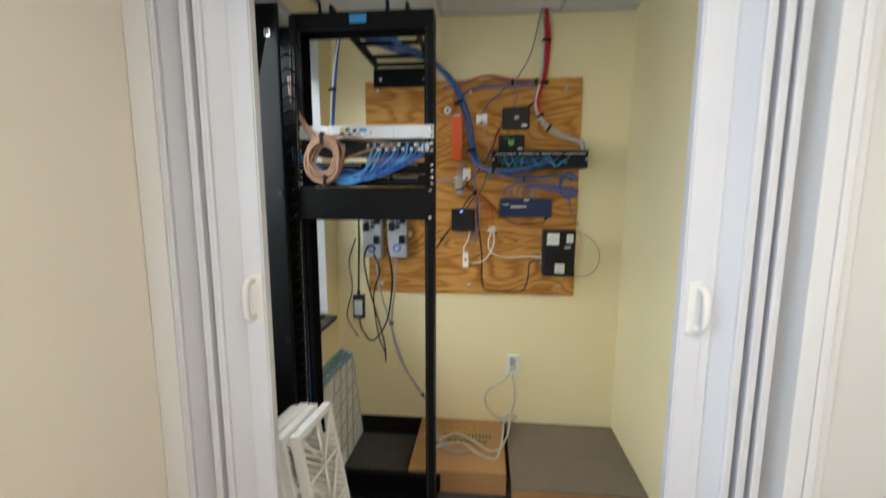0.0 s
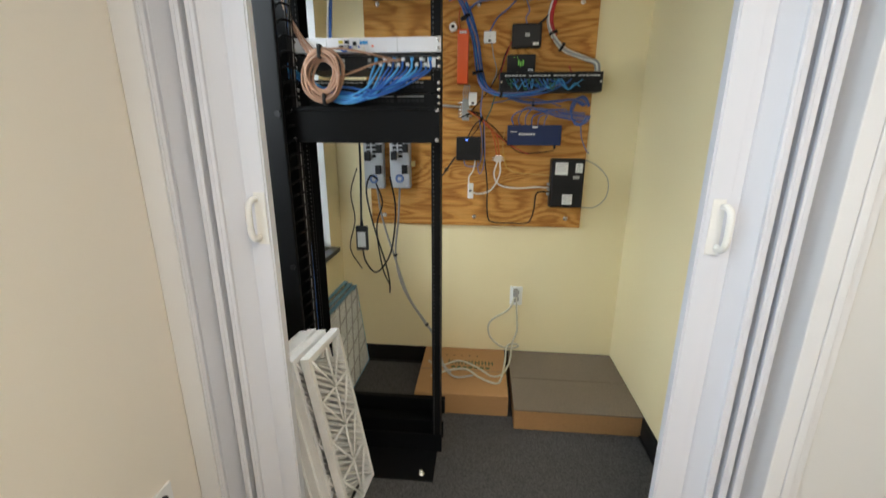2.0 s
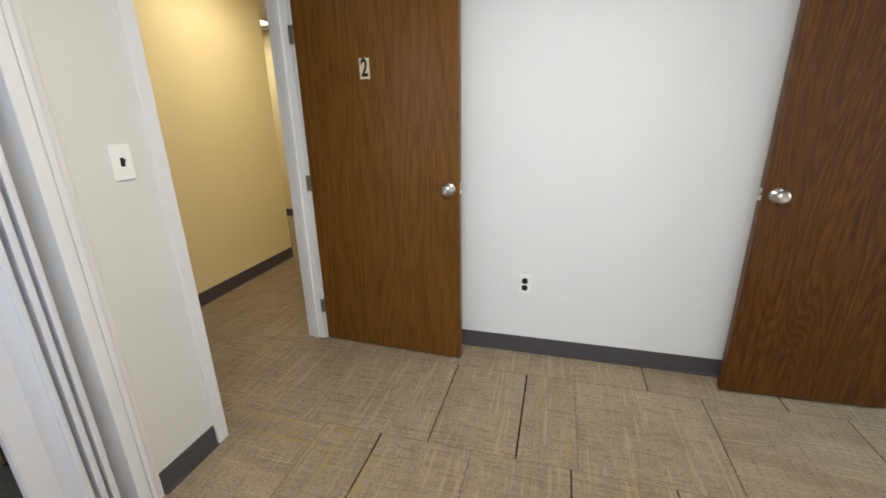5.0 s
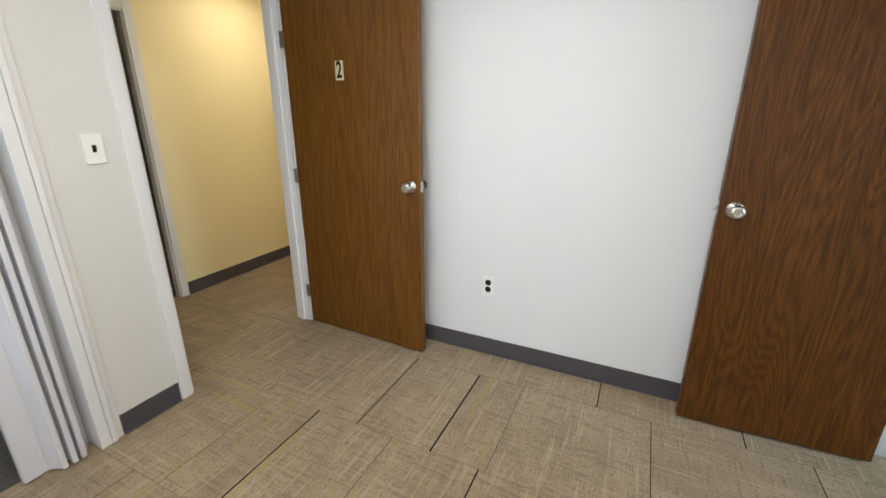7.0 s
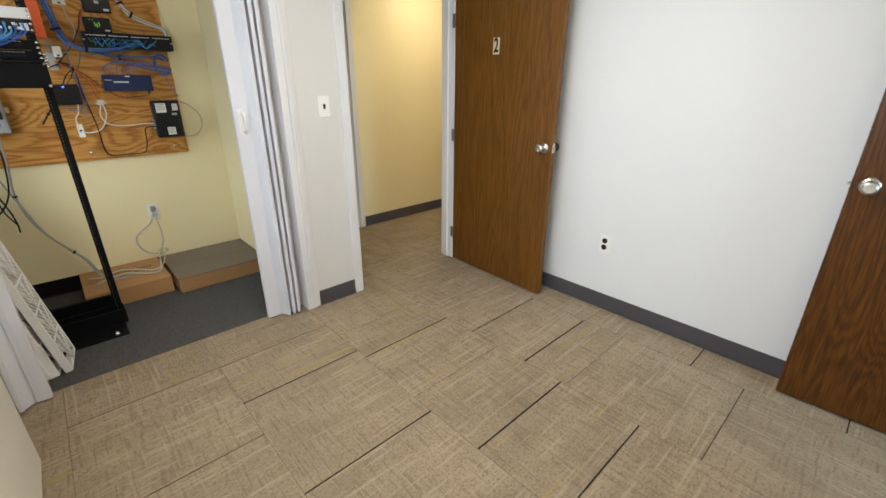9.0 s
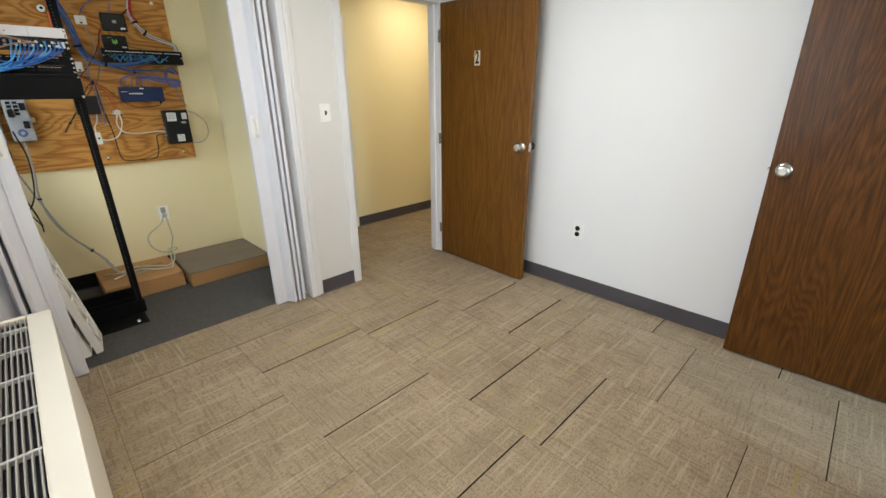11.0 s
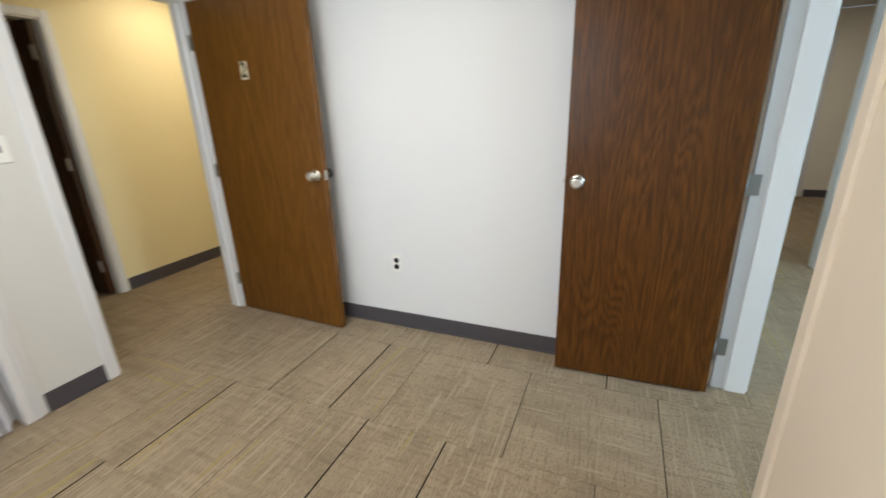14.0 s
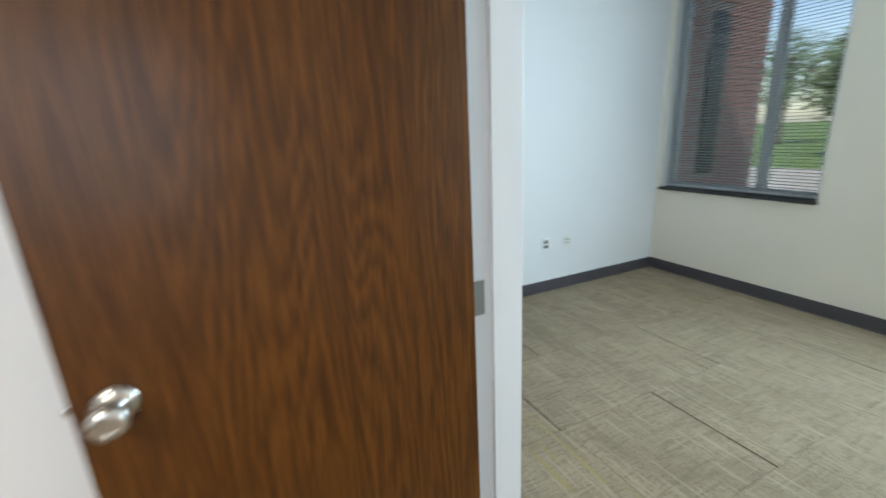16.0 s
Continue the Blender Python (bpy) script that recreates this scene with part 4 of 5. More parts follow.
for x in (-0.17, 0.09):
    part("hook", bm_tube([(x, 0.04, RT), (x, 0.04, RT + 0.05), (x - 0.004, 0.02, RT + 0.055)], 0.006, 8, 4), RACK, rack)

# vertical cable manager at the rack's side
mgr = thing("cable_manager", (-0.822, 1.12, 0), 0, "tall black vertical cable manager beside the rack", "cable manager")
part("cover", bm_box(-0.098, -0.02, 0.01, 0.018, 0.0, 2.10, 0.006), RACK, mgr)
part("back_channel", bm_boxes((-0.098, 0.14, 0.01, 0.012, 0.145, 2.08), (-0.098, 0.0, 0.01, -0.094, 0.14, 2.08)), RACK, mgr)
part("badge", bm_box(-0.030, -0.0212, 1.990, -0.008, -0.0198, 2.012), LABEL, mgr)
part("badge_bar", bm_box(-0.026, -0.0218, 1.996, -0.012, -0.0210, 2.006), RACK, mgr)
fg = None
for k in range(40):
    if fg is None:
        fg = to_mesh("finger", bm_tube([(0.016, 0.0, 0.0), (0.028, 0.004, 0.012), (0.036, 0.04, 0.016), (0.036, 0.078, 0.018)], 0.004, 6, 4), RACK)
    o = new("finger", fg)
    o.parent, o.location = mgr, (0, 0, 0.10 + k * 0.048)
for z in (0.9, 1.45):
    part("latch", bm_cyl((0.0, -0.021, z), (0.0, -0.026, z), 0.010, sides=14), BLACK, mgr)


laid_in = IN_RACK
RX0, RX1, RY0, hw = -0.735, -0.252, 1.085, 0.2415   # front panels, in the rack's own frame


def rack_unit(name, z0, z1, material, label, category, depth=0.20, front=0.008, x0=None, x1=None):
    t = thing(name, ((RX0 + RX1) / 2, RY0, z0), 0, label, category)
    part("front_panel", bm_box(-hw + 0.004, -front, 0.0, hw - 0.004, -0.0008, z1 - z0, 0.0015), material, t)
    if depth:
        part("chassis", bm_box(-hw + 0.036, 0.0, 0.001, hw - 0.036, depth, z1 - z0 - 0.002), LIGHT_METAL if material is LIGHT_METAL else RACK, t)
    for s in (-1, 1):
        for z in (0.010, z1 - z0 - 0.010):
            part("screw", bm_lathe(((0.006, 0), (0.006, 0.002), (0.003, 0.0035)), (s * (hw - 0.012), -front, z), (0, -1, 0), 10), STEEL, t)
    return t


srv = rack_unit("rack_server", 1.650, 1.694, LIGHT_METAL, "pale grey one-unit rack server", "server", 0.30)
part("seam", bm_box(0.100, -0.0086, 0.002, 0.1015, -0.0078, 0.042), GREY_PLASTIC, srv)
part("seam", bm_box(-0.125, -0.0086, 0.002, -0.1235, -0.0078, 0.042), GREY_PLASTIC, srv)
for a, b, c, d, mt in ((-0.085, 0.010, -0.070, 0.022, HOLE), (-0.066, 0.010, -0.051, 0.022, HOLE), (-0.085, 0.026, -0.070, 0.036, plain("yellow_port", (0.55, 0.45, 0.05), 0.5)), (-0.066, 0.026, -0.051, 0.036, HOLE),
                       (-0.040, 0.006, -0.028, 0.018, HOLE), (-0.040, 0.021, -0.028, 0.032, HOLE), (-0.018, 0.024, 0.008, 0.034, TAPE_BLUE), (0.020, 0.016, 0.026, 0.022, RED_BOX), (-0.190, 0.028, -0.165, 0.034, LABEL)):
    part("port", bm_box(a, -0.0092, b, c, -0.0078, d), mt, srv)
swt = rack_unit("rack_switch", 1.598, 1.642, BLACK, "black rack network switch with many ports", "switch", 0.22)
for k in range(24):
    for z in (0.008, 0.024):
        part("port", bm_box(-0.150 + k * 0.0142, -0.0090, z, -0.139 + k * 0.0142, -0.0078, z + 0.011), GREY_PLASTIC if k % 6 == 5 else HOLE, swt)
part("label_strip", bm_box(0.195, -0.0090, 0.008, 0.220, -0.0078, 0.036), LABEL, swt)
for name, z in (("rack_patch_bay", 1.530), ("rack_patch_bay", 1.488)):
    t = rack_unit(name, z, z + 0.040, RACK, "black rack patch panel with empty ports", "patch panel", 0.05)
    for k in range(24):
        part("port", bm_box(-0.195 + k * 0.0146 + 0.010 * (k // 6), -0.0090, 0.014, -0.184 + k * 0.0146 + 0.010 * (k // 6), -0.0078, 0.025), HOLE, t)
        part("label_strip", bm_box(-0.196 + k * 0.0146 + 0.010 * (k // 6), -0.0088, 0.030, -0.184 + k * 0.0146 + 0.010 * (k // 6), -0.0078, 0.033), GREY_PLASTIC, t)
cov = rack_unit("cable_cover", 1.375, 1.486, RACK, "blank black rack cover panel", "rack panel", 0.0, 0.075)
part("lip", bm_box(-hw + 0.01, -0.082, 0.100, hw - 0.01, -0.0755, 0.109, 0.002), RACK, cov)

# overhead cable ladder from the rack to the wall
lad = thing("cable_ladder", (-0.48, 1.0, 1.985), 0, "black steel cable ladder between rack and wall", "cable ladder")
for x in (-0.135, 0.125):
    part("side_rail", bm_box(x, 0.12, 0.075, x + 0.010, 0.93, 0.113, 0.002), RACK, lad)
for y in (0.30, 0.52, 0.74, 0.90):
    part("rung", bm_box(-0.126, y, 0.082, 0.126, y + 0.025, 0.096, 0.002), RACK, lad)
part("wall_bracket", bm_boxes((-0.145, 0.925, -0.012, 0.140, 0.935, 0.075), (-0.145, 0.935, 0.060, 0.140, 0.966, 0.066)), RACK, lad)
for x in (-0.11, 0.10):
    part("bolt", bm_lathe(((0.008, 0), (0.008, 0.003), (0.004, 0.005)), (x, 0.925, 0.025), (0, -1, 0), 10), STEEL, lad)

laid_in = ROOM

# ---------------------------------------------------------------- boxes and filters on the closet floor
bx = thing("cardboard_box", (-0.195, 1.71, 0.002), 0, "low brown cardboard box lying flat with green print", "cardboard box")
part("carton", bm_box(-0.24, -0.22, 0.0, 0.235, 0.25, 0.115, 0.004), CARDBOARD, bx)
part("tape_seam", bm_box(-0.24, -0.002, 0.1148, 0.235, 0.002, 0.1156), CARD_GREY, bx)
for k in range(7):
    part("print", bm_boxes((-0.09 + k * 0.038, 0.060, 0.1152, -0.083 + k * 0.038, 0.105, 0.1159), (-0.083 + k * 0.038, 0.080, 0.1152, -0.070 + k * 0.038, 0.087, 0.1159), (-0.070 + k * 0.038, 0.060, 0.1152, -0.063 + k * 0.038, 0.105, 0.1159)), INK_GREEN, bx, "green printed block")
    part("print", bm_box(-0.07 + k * 0.032, 0.022, 0.1152, -0.047 + k * 0.032, 0.042, 0.1159), INK_GREEN, bx)
for k in range(5):
    part("print", bm_box(-0.11 + k * 0.045, 0.150, 0.1152, -0.10 + k * 0.045, 0.160, 0.1159), INK_GREEN, bx)
bx2 = thing("cardboard_box", (0.362, 1.66, 0.002), 0, "low dusty grey-brown cardboard box lying flat", "cardboard box")
part("carton", bm_box(-0.298, -0.257, 0.0, 0.296, 0.295, 0.105, 0.004), CARDBOARD, bx2)
part("lid_flap", bm_box(-0.301, -0.260, 0.104, 0.299, 0.008, 0.112, 0.003), CARD_GREY, bx2, "dusty grey flap")
part("lid_flap", bm_box(-0.301, 0.011, 0.104, 0.299, 0.298, 0.112, 0.003), CARD_GREY, bx2, "dusty grey flap")


def pleated_filter(name, place, rx, ry, rz, wdt, hgt, thick, card, label, lattice=True):
    """Card frame with pleats and diagonal straps; local x is width, z height, the face is local -y."""
    f = new(name)
    f.empty_display_size = 0.05
    f.matrix_world = Matrix.Translation(place) @ Euler((0, 0, radians(rz))).to_matrix().to_4x4() @ Euler((radians(rx), radians(ry), 0)).to_matrix().to_4x4()
    tagged(f, label, "air filter", "air filters")
    b = 0.016 if lattice else 0.004
    part("card_frame", bm_boxes((0, -thick, 0, b, 0, hgt), (wdt - b, -thick, 0, wdt, 0, hgt), (b, -thick, 0, wdt - b, 0, b), (b, -thick, hgt - b, wdt - b, 0, hgt)), card, f)
    bm = bmesh.new()
    k = int((hgt - 2 * b) / (0.026 if lattice else 0.021))
    st = (hgt - 2 * b) / k
    rows = []
    tilt = -0.85 if lattice else 0.0
    steps = ((0.0, 0.03), (0.46, 0.03), (0.50, 0.86), (0.72, 0.94), (0.96, 0.86)) if lattice else ((0.0, 0.85), (0.5, 0.97))
    for z, y in [(b + (i + a) * st, -thick * d) for i in range(k) for a, d in steps]:
        rows.append([bm.verts.new((x, y, min(hgt - b, max(b, z + (x - wdt / 2) * tilt)))) for x in (b, wdt - b)])
    for r0, r1 in zip(rows, rows[1:]):
        bm.faces.new((r0[0], r0[1], r1[1], r1[0]))
    part("pleated_medium", bm, FILTER_PLEAT if lattice else FILTER_CLOTH, f)
    if lattice:
        cells = max(2, round(hgt / 0.165))
        ch = (hgt - 2 * b) / cells
        for i in range(cells):
            z0, z1 = b + i * ch, b + (i + 1) * ch
            m = wdt / 2
            for (xa, za), (xb, zb) in (((b, z1), (m, z0)), ((m, z0), (wdt - b, z1)), ((m, z0), (m, z1))):
                part("strap", bm_cyl((xa, -thick + 0.002, za), (xb, -thick + 0.002, zb), 0.0042, sides=6), card, f)
            part("strap", bm_box(b, -thick, z1 - 0.006, wdt - b, -thick + 0.004, z1 + 0.004), card, f)
    else:
        for i in range(1, 5):
            x = wdt * i / 5
            part("wire", bm_cyl((x - 0.09, -thick, b), (min(wdt - b, x + 0.09), -thick, hgt - b), 0.0036, sides=6), FILTER_WIRE, f)
            part("wire", bm_cyl((b, -thick, hgt * i / 5 - 0.04), (wdt - b, -thick, hgt * i / 5 + 0.05), 0.0036, sides=6), FILTER_WIRE, f)
    return f


# white filters leaning on the cable manager
for i in range(4):
    pleated_filter("air_filter", (-0.590 - (0.0, 0.052, 0.084, 0.116)[i], 0.823 - 0.008 * i, 0.008), -9.6, 0, 84.5, 0.236, 0.672 - 0.006 * (i % 2), 0.032, FILTER_PAPER, "white pleated air filter leaning in a stack")
# grey fibre filters with blue frames, leaning on the outer wall
for i in range(3):
    pleated_filter("air_filter", (-0.830 - 0.025 * i, 1.475, 0.006), -6.5, 0, 88.5, 0.475, 0.50 + 0.012 * i, 0.023, FILTER_BLUE, "grey fibre air filter in a blue card frame", False)

# ---------------------------------------------------------------- heating unit under the office window
unit = thing("heating_unit", (-0.89, -1.05, 0), 0, "ivory metal heating and cooling cabinet with a black top grille", "heating unit")
part("cabinet", bm_boxes((-0.038, -1.25, 0.05, 0.205, 1.20, 0.565)), UNIT, unit)
part("plinth", bm_box(-0.038, -1.24, 0.0, 0.19, 1.19, 0.05), BASE_GREY, unit)
part("top_lip", bm_box(0.140, -1.25, 0.565, 0.210, 1.20, 0.592, 0.006), UNIT, unit)
part("top_back", bm_box(-0.038, -1.25, 0.565, 0.020, 1.20, 0.592, 0.003), UNIT, unit)
part("end_cap", bm_box(0.020, 1.175, 0.565, 0.140, 1.20, 0.592, 0.003), UNIT, unit)
part("recess", bm_box(0.020, -1.25, 0.566, 0.140, 1.175, 0.570), UNIT_DARK, unit)
for k in range(9):
    part("grille_bar", bm_box(0.024 + k * 0.0135, 0.10, 0.574, 0.0275 + k * 0.0135, 1.175, 0.588), GREY_PLASTIC, unit)
for y in (0.10, 0.30, 0.50, 0.70, 0.90, 1.08):
    part("cross_bar", bm_box(0.020, y, 0.575, 0.140, y + 0.010, 0.5895), LIGHT_METAL, unit)
part("control_lid", bm_box(0.022, -1.22, 0.571, 0.138, 0.085, 0.590, 0.002), UNIT, unit)

# ---------------------------------------------------------------- cables


def cable(points, r, material, label, name="cable", sides=7, steps=7):
    return solid(name, bm_tube(points, r, sides, steps), material, label, "cable")


def bundle(count, points, spread, r, materials, label, seed, name="cable_bundle"):
    """Cables that run together: each one a part."""
    rnd = random.Random(seed)
    t = thing(name, points[0], 0, label, "cable bundle")
    o = Vector(points[0])
    for k in range(count):
        a, q = rnd.uniform(0, 6.28), math.sqrt(rnd.random()) * spread
        pts = []
        for i, p in enumerate(points):
            w = 1.0 + 0.35 * math.sin(i * 1.7 + k)
            pts.append(Vector(p) - o + Vector((math.cos(a + 0.5 * i) * q * w, math.sin(a + 0.5 * i) * q * 0.7 * w, math.sin(a + i) * q * 0.6)))
        part("cable", bm_tube(pts, r, 6, 6), materials[k % len(materials)], t)
    return t


def tie(place, r, axis=(0, 0, 1)):
    a = Vector(axis).normalized()
    p = Vector(place)
    return solid("cable_tie", bm_cyl(p - a * 0.006, p + a * 0.006, r, sides=12), C_BLACK, "black strap round a cable bundle", "cable tie")


YB = BY - 0.018
laid_in = ON_BOARD
# red and grey trunk from the ceiling to the patch panel
bundle(7, [(0.222, YB, CEIL + 0.01), (0.243, YB, 2.23), (0.236, YB, 2.05), (0.205, YB, 1.90), (0.232, YB, 1.80)], 0.012, 0.0042, [C_RED], "bundle of red cables from the ceiling", 3)
bundle(6, [(0.205, YB + 0.006, CEIL + 0.01), (0.226, YB + 0.006, 2.22), (0.220, YB + 0.006, 2.03), (0.192, YB, 1.88), (0.262, YB - 0.01, 1.765), (0.365, YB - 0.02, 1.715), (0.425, YB - 0.04, 1.690), (0.436, YB - 0.05, 1.640)], 0.013, 0.0042, [C_GREY, C_GREY, C_WHITE], "bundle of grey cables to the patch panel", 4)
for p, r, a in (((0.238, YB, 2.20), 0.024, (0.1, 0, 1)), ((0.232, YB, 1.995), 0.024, (0, 0, 1)), ((0.262, YB - 0.008, 1.765), 0.022, (1, 0, -0.6)), ((0.218, YB, 1.83), 0.020, (0.4, 0, -1))):
    tie(p, r, a)
cable([(0.21, YB, 2.36), (0.16, YB, 2.14), (0.09, YB, 2.01), (0.10, YB, 1.97)], 0.0035, C_GREY, "grey cable hanging beside the red trunk")
solid("ceiling_grommet", bm_lathe(((0.045, 0), (0.045, 0.006), (0.030, 0.010)), (0.222, YB - 0.005, CEIL + 0.004), (0, 0, -1), 18), BLACK, "dark collar where cables enter the ceiling", "grommet")

# blue trunk from the ladder down to the patch panel
bundle(9, [(-0.50, 1.45, 2.10), (-0.42, 1.70, 2.10), (-0.33, 1.90, 2.09), (-0.235, YB, 1.98), (-0.165, YB, 1.82), (-0.135, YB, 1.66), (-0.085, YB - 0.03, 1.575), (0.02, YB - 0.07, 1.545), (0.16, YB - 0.085, 1.555), (0.27, YB - 0.09, 1.590)], 0.019, 0.0034, [C_BLUE, C_LIGHT, C_BLUE, C_PURPLE], "bundle of blue network cables from the ladder to the patch panel", 5)
for p, r, a in (((-0.203, YB, 1.905), 0.026, (0.4, 0, -1)), ((-0.138, YB, 1.655), 0.028, (0.2, 0, -1)), ((-0.02, YB - 0.06, 1.553), 0.024, (1, 0, -0.2))):
    tie(p, r, a)
bundle(6, [(-0.28, YB + 0.004, 1.98), (-0.17, YB, 2.01), (-0.06, YB, 2.035), (0.06, YB, 2.012), (0.19, YB, 2.004)], 0.010, 0.0035, [C_ORANGE, C_BLUE, C_PURPLE], "orange and blue cables along the board's top edge", 6)
bundle(5, [(-0.20, YB, 1.93), (-0.13, YB, 1.975), (0.0, YB, 1.985), (0.10, YB, 1.982), (0.20, YB, 1.985)], 0.010, 0.0033, [C_PURPLE, C_BLUE], "violet cables crossing the board", 7)
for x in (0.07, 0.19):
    tie((x, YB, 2.0), 0.016, (1, 0, 0))
cable([(-0.19, YB, 1.99), (-0.225, YB, 1.955), (-0.235, YB, 1.90), (-0.228, YB - 0.02, 1.845)], 0.0036, C_ORANGE, "orange cable to the orange-red box")
cable([(0.08, YB, 1.985), (0.10, YB, 1.93), (0.085, YB, 1.90), (0.092, YB, 1.872)], 0.003, C_PURPLE, "violet cable to the modem")
cable([(0.05, YB, 1.99), (0.0, YB, 1.94), (-0.05, YB, 1.90), (-0.085, YB, 1.84)], 0.003, C_BLUE, "blue cable to the phone jack")
cable([(-0.075, YB, 1.792), (-0.06, YB, 1.72), (-0.045, YB, 1.66), (-0.065, YB, 1.60)], 0.0028, C_GREY, "thin grey cable below the phone jack")
cable([(0.03, YB, 1.80), (-0.005, YB, 1.74), (-0.03, YB, 1.66), (-0.09, YB, 1.56), (-0.15, YB, 1.49), (-0.19, YB, 1.44)], 0.0026, C_BLACK, "thin black cable down the board")

# patch cords across the panel
rnd = random.Random(11)
for k in range(16):
    x0 = 0.0 + 0.0172 * k
    x1 = x0 + rnd.uniform(-0.05, 0.09)
    y = BY - 0.11
    cable([(x0, BY - 0.100, 1.612), (x0 + 0.004, y - 0.012, 1.604), ((x0 + x1) / 2, y - 0.022 - rnd.uniform(0, 0.02), 1.575 + rnd.uniform(-0.015, 0.02)), (x1, y - 0.010, 1.590), (x1 + 0.03, BY - 0.100, 1.580 if k % 2 else 1.612)], 0.0028, rnd.choice([C_BLUE, C_LIGHT, C_LIGHT, C_GREEN]), "short patch cord on the patch panel", "cable", 6, 5)

# violet loops over the blue switch and the coil beside it
for k in range(6):
    x = 0.05 + k * 0.030
    top = 1.470 + 0.018 * math.sin(k * 1.3)
    cable([(x, BY - 0.024, 1.400), (x - 0.010 + 0.004 * k, BY - 0.03, 1.440), (x + 0.03, BY - 0.035, top), (x + 0.10, BY - 0.03, 1.478), (0.28 + 0.006 * k, BY - 0.025, 1.440 + 0.006 * k), (0.40, BY - 0.02, 1.42 + 0.008 * k)], 0.003, C_PURPLE if k % 3 else C_BLUE, "violet network cord looping over the blue switch", "cable", 6, 6)
coil = thing("cable_coil", (0.375, BY - 0.02, 1.470), 0, "coil of blue network cable hung on the board", "cable coil")
for k in range(4):
    r0, r1 = 0.036 + 0.004 * k, 0.060 + 0.003 * k
    part("cable", bm_tube([(r0 * math.cos(a) + 0.004 * math.sin(3 * a + k), -0.004 * k + 0.003 * math.sin(2 * a), r1 * math.sin(a)) for a in (radians(20 + 320 * i / 14) for i in range(15))], 0.0031, 6, 3), C_BLUE if k % 2 else C_PURPLE, coil)
cable([(0.385, BY - 0.018, 1.405), (0.395, BY - 0.015, 1.34), (0.42, BY - 0.015, 1.285), (0.438, BY - 0.015, 1.262)], 0.003, C_PURPLE, "violet cable hanging below the coil")
tie((0.14, BY - 0.03, 1.505), 0.014, (1, 0, 0.2))
bundle(6, [(0.02, BY - 0.06, 1.53), (0.12, BY - 0.04, 1.51), (0.25, BY - 0.04, 1.515), (0.34, BY - 0.03, 1.525), (0.40, BY - 0.02, 1.50)], 0.010, 0.003, [C_PURPLE, C_BLUE], "violet cables under the patch panel", 9)

# cords lower on the board
cable([(-0.12, YB, 1.44), (-0.075, YB, 1.40), (-0.045, YB, 1.33), (-0.03, YB, 1.25)], 0.0035, C_ORANGE, "orange cable to the splitter")
cable([(-0.22, YB, 1.44), (-0.15, YB, 1.465), (-0.105, YB, 1.43), (-0.10, YB, 1.30), (-0.075, YB, 1.10), (-0.070, YB, 0.95), (-0.045, YB, 0.893), (0.06, YB, 0.888), (0.15, YB, 0.892), (0.178, YB, 0.96), (0.185, YB, 1.045), (0.215, YB, 1.062), (0.250, YB - 0.02, 1.060)], 0.0036, C_BLACK, "black power cord looping along the board's lower edge")
cable([(-0.025, YB, 1.215), (-0.040, YB, 1.15), (-0.01, YB, 1.095), (0.08, YB, 1.078), (0.18, YB, 1.085), (0.245, YB - 0.02, 1.085)], 0.0040, C_WHITE, "white cable from splitter to backup unit")
cable([(-0.012, YB, 1.215), (-0.010, YB, 1.15), (-0.050, YB, 1.07), (-0.110, YB, 1.045), (-0.165, YB - 0.008, 1.055)], 0.0040, C_WHITE, "white cable to the jack plate")
cable([(-0.140, YB - 0.01, 1.222), (-0.150, YB, 1.17), (-0.172, YB, 1.13), (-0.165, YB - 0.008, 1.075)], 0.0036, C_WHITE, "white cable under the gateway")
cable([(-0.20, YB - 0.01, 1.222), (-0.19, YB, 1.195), (-0.15, YB, 1.190), (-0.118, YB, 1.205), (-0.105, YB, 1.30), (-0.125, YB, 1.43)], 0.0028, C_PURPLE, "violet cord under the gateway")
cable([(-0.245, YB, 1.24), (-0.28, YB, 1.19), (-0.315, YB, 1.14), (-0.335, YB, 1.11)], 0.0045, C_BLACK, "black cord with a strap beside the gateway")
tie((-0.293, YB, 1.172), 0.010, (-1, 0, -1))
cable([(0.008, YB, 1.38), (0.0, YB, 1.30), (0.02, YB, 1.20), (0.06, YB, 1.165), (0.14, YB, 1.155), (0.25, YB - 0.02, 1.150)], 0.0024, C_YELLOW, "thin yellow cable to the backup unit")
cable([(-0.17, YB, 1.47), (-0.06, YB, 1.40), (0.06, YB, 1.28), (0.14, YB, 1.262), (0.26, YB, 1.275)], 0.0022, C_BLACK, "thin black wire across the board")
cable([(0.417, YB, 1.232), (0.485, YB - 0.005, 1.20), (0.545, YB - 0.005, 1.13), (0.545, YB - 0.005, 1.04), (0.49, YB - 0.005, 0.985), (0.405, YB, 0.982)], 0.0024, C_GREY, "thin grey cable looping past the board's edge")
cable([(-0.36, BY - 0.012, 1.50), (-0.30, BY - 0.014, 1.497), (-0.22, BY - 0.014, 1.490)], 0.006, C_GREY, "grey conduit stub to the ground block")
for k in range(4):
    cable([(-0.20 + 0.008 * k, BY - 0.02, 1.598), (-0.21 + 0.010 * k, BY - 0.024, 1.56), (-0.205 + 0.006 * k, BY - 0.02, 1.52)], 0.002, C_GREY, "thin grey wire above the ground block", "wire", 5, 4)
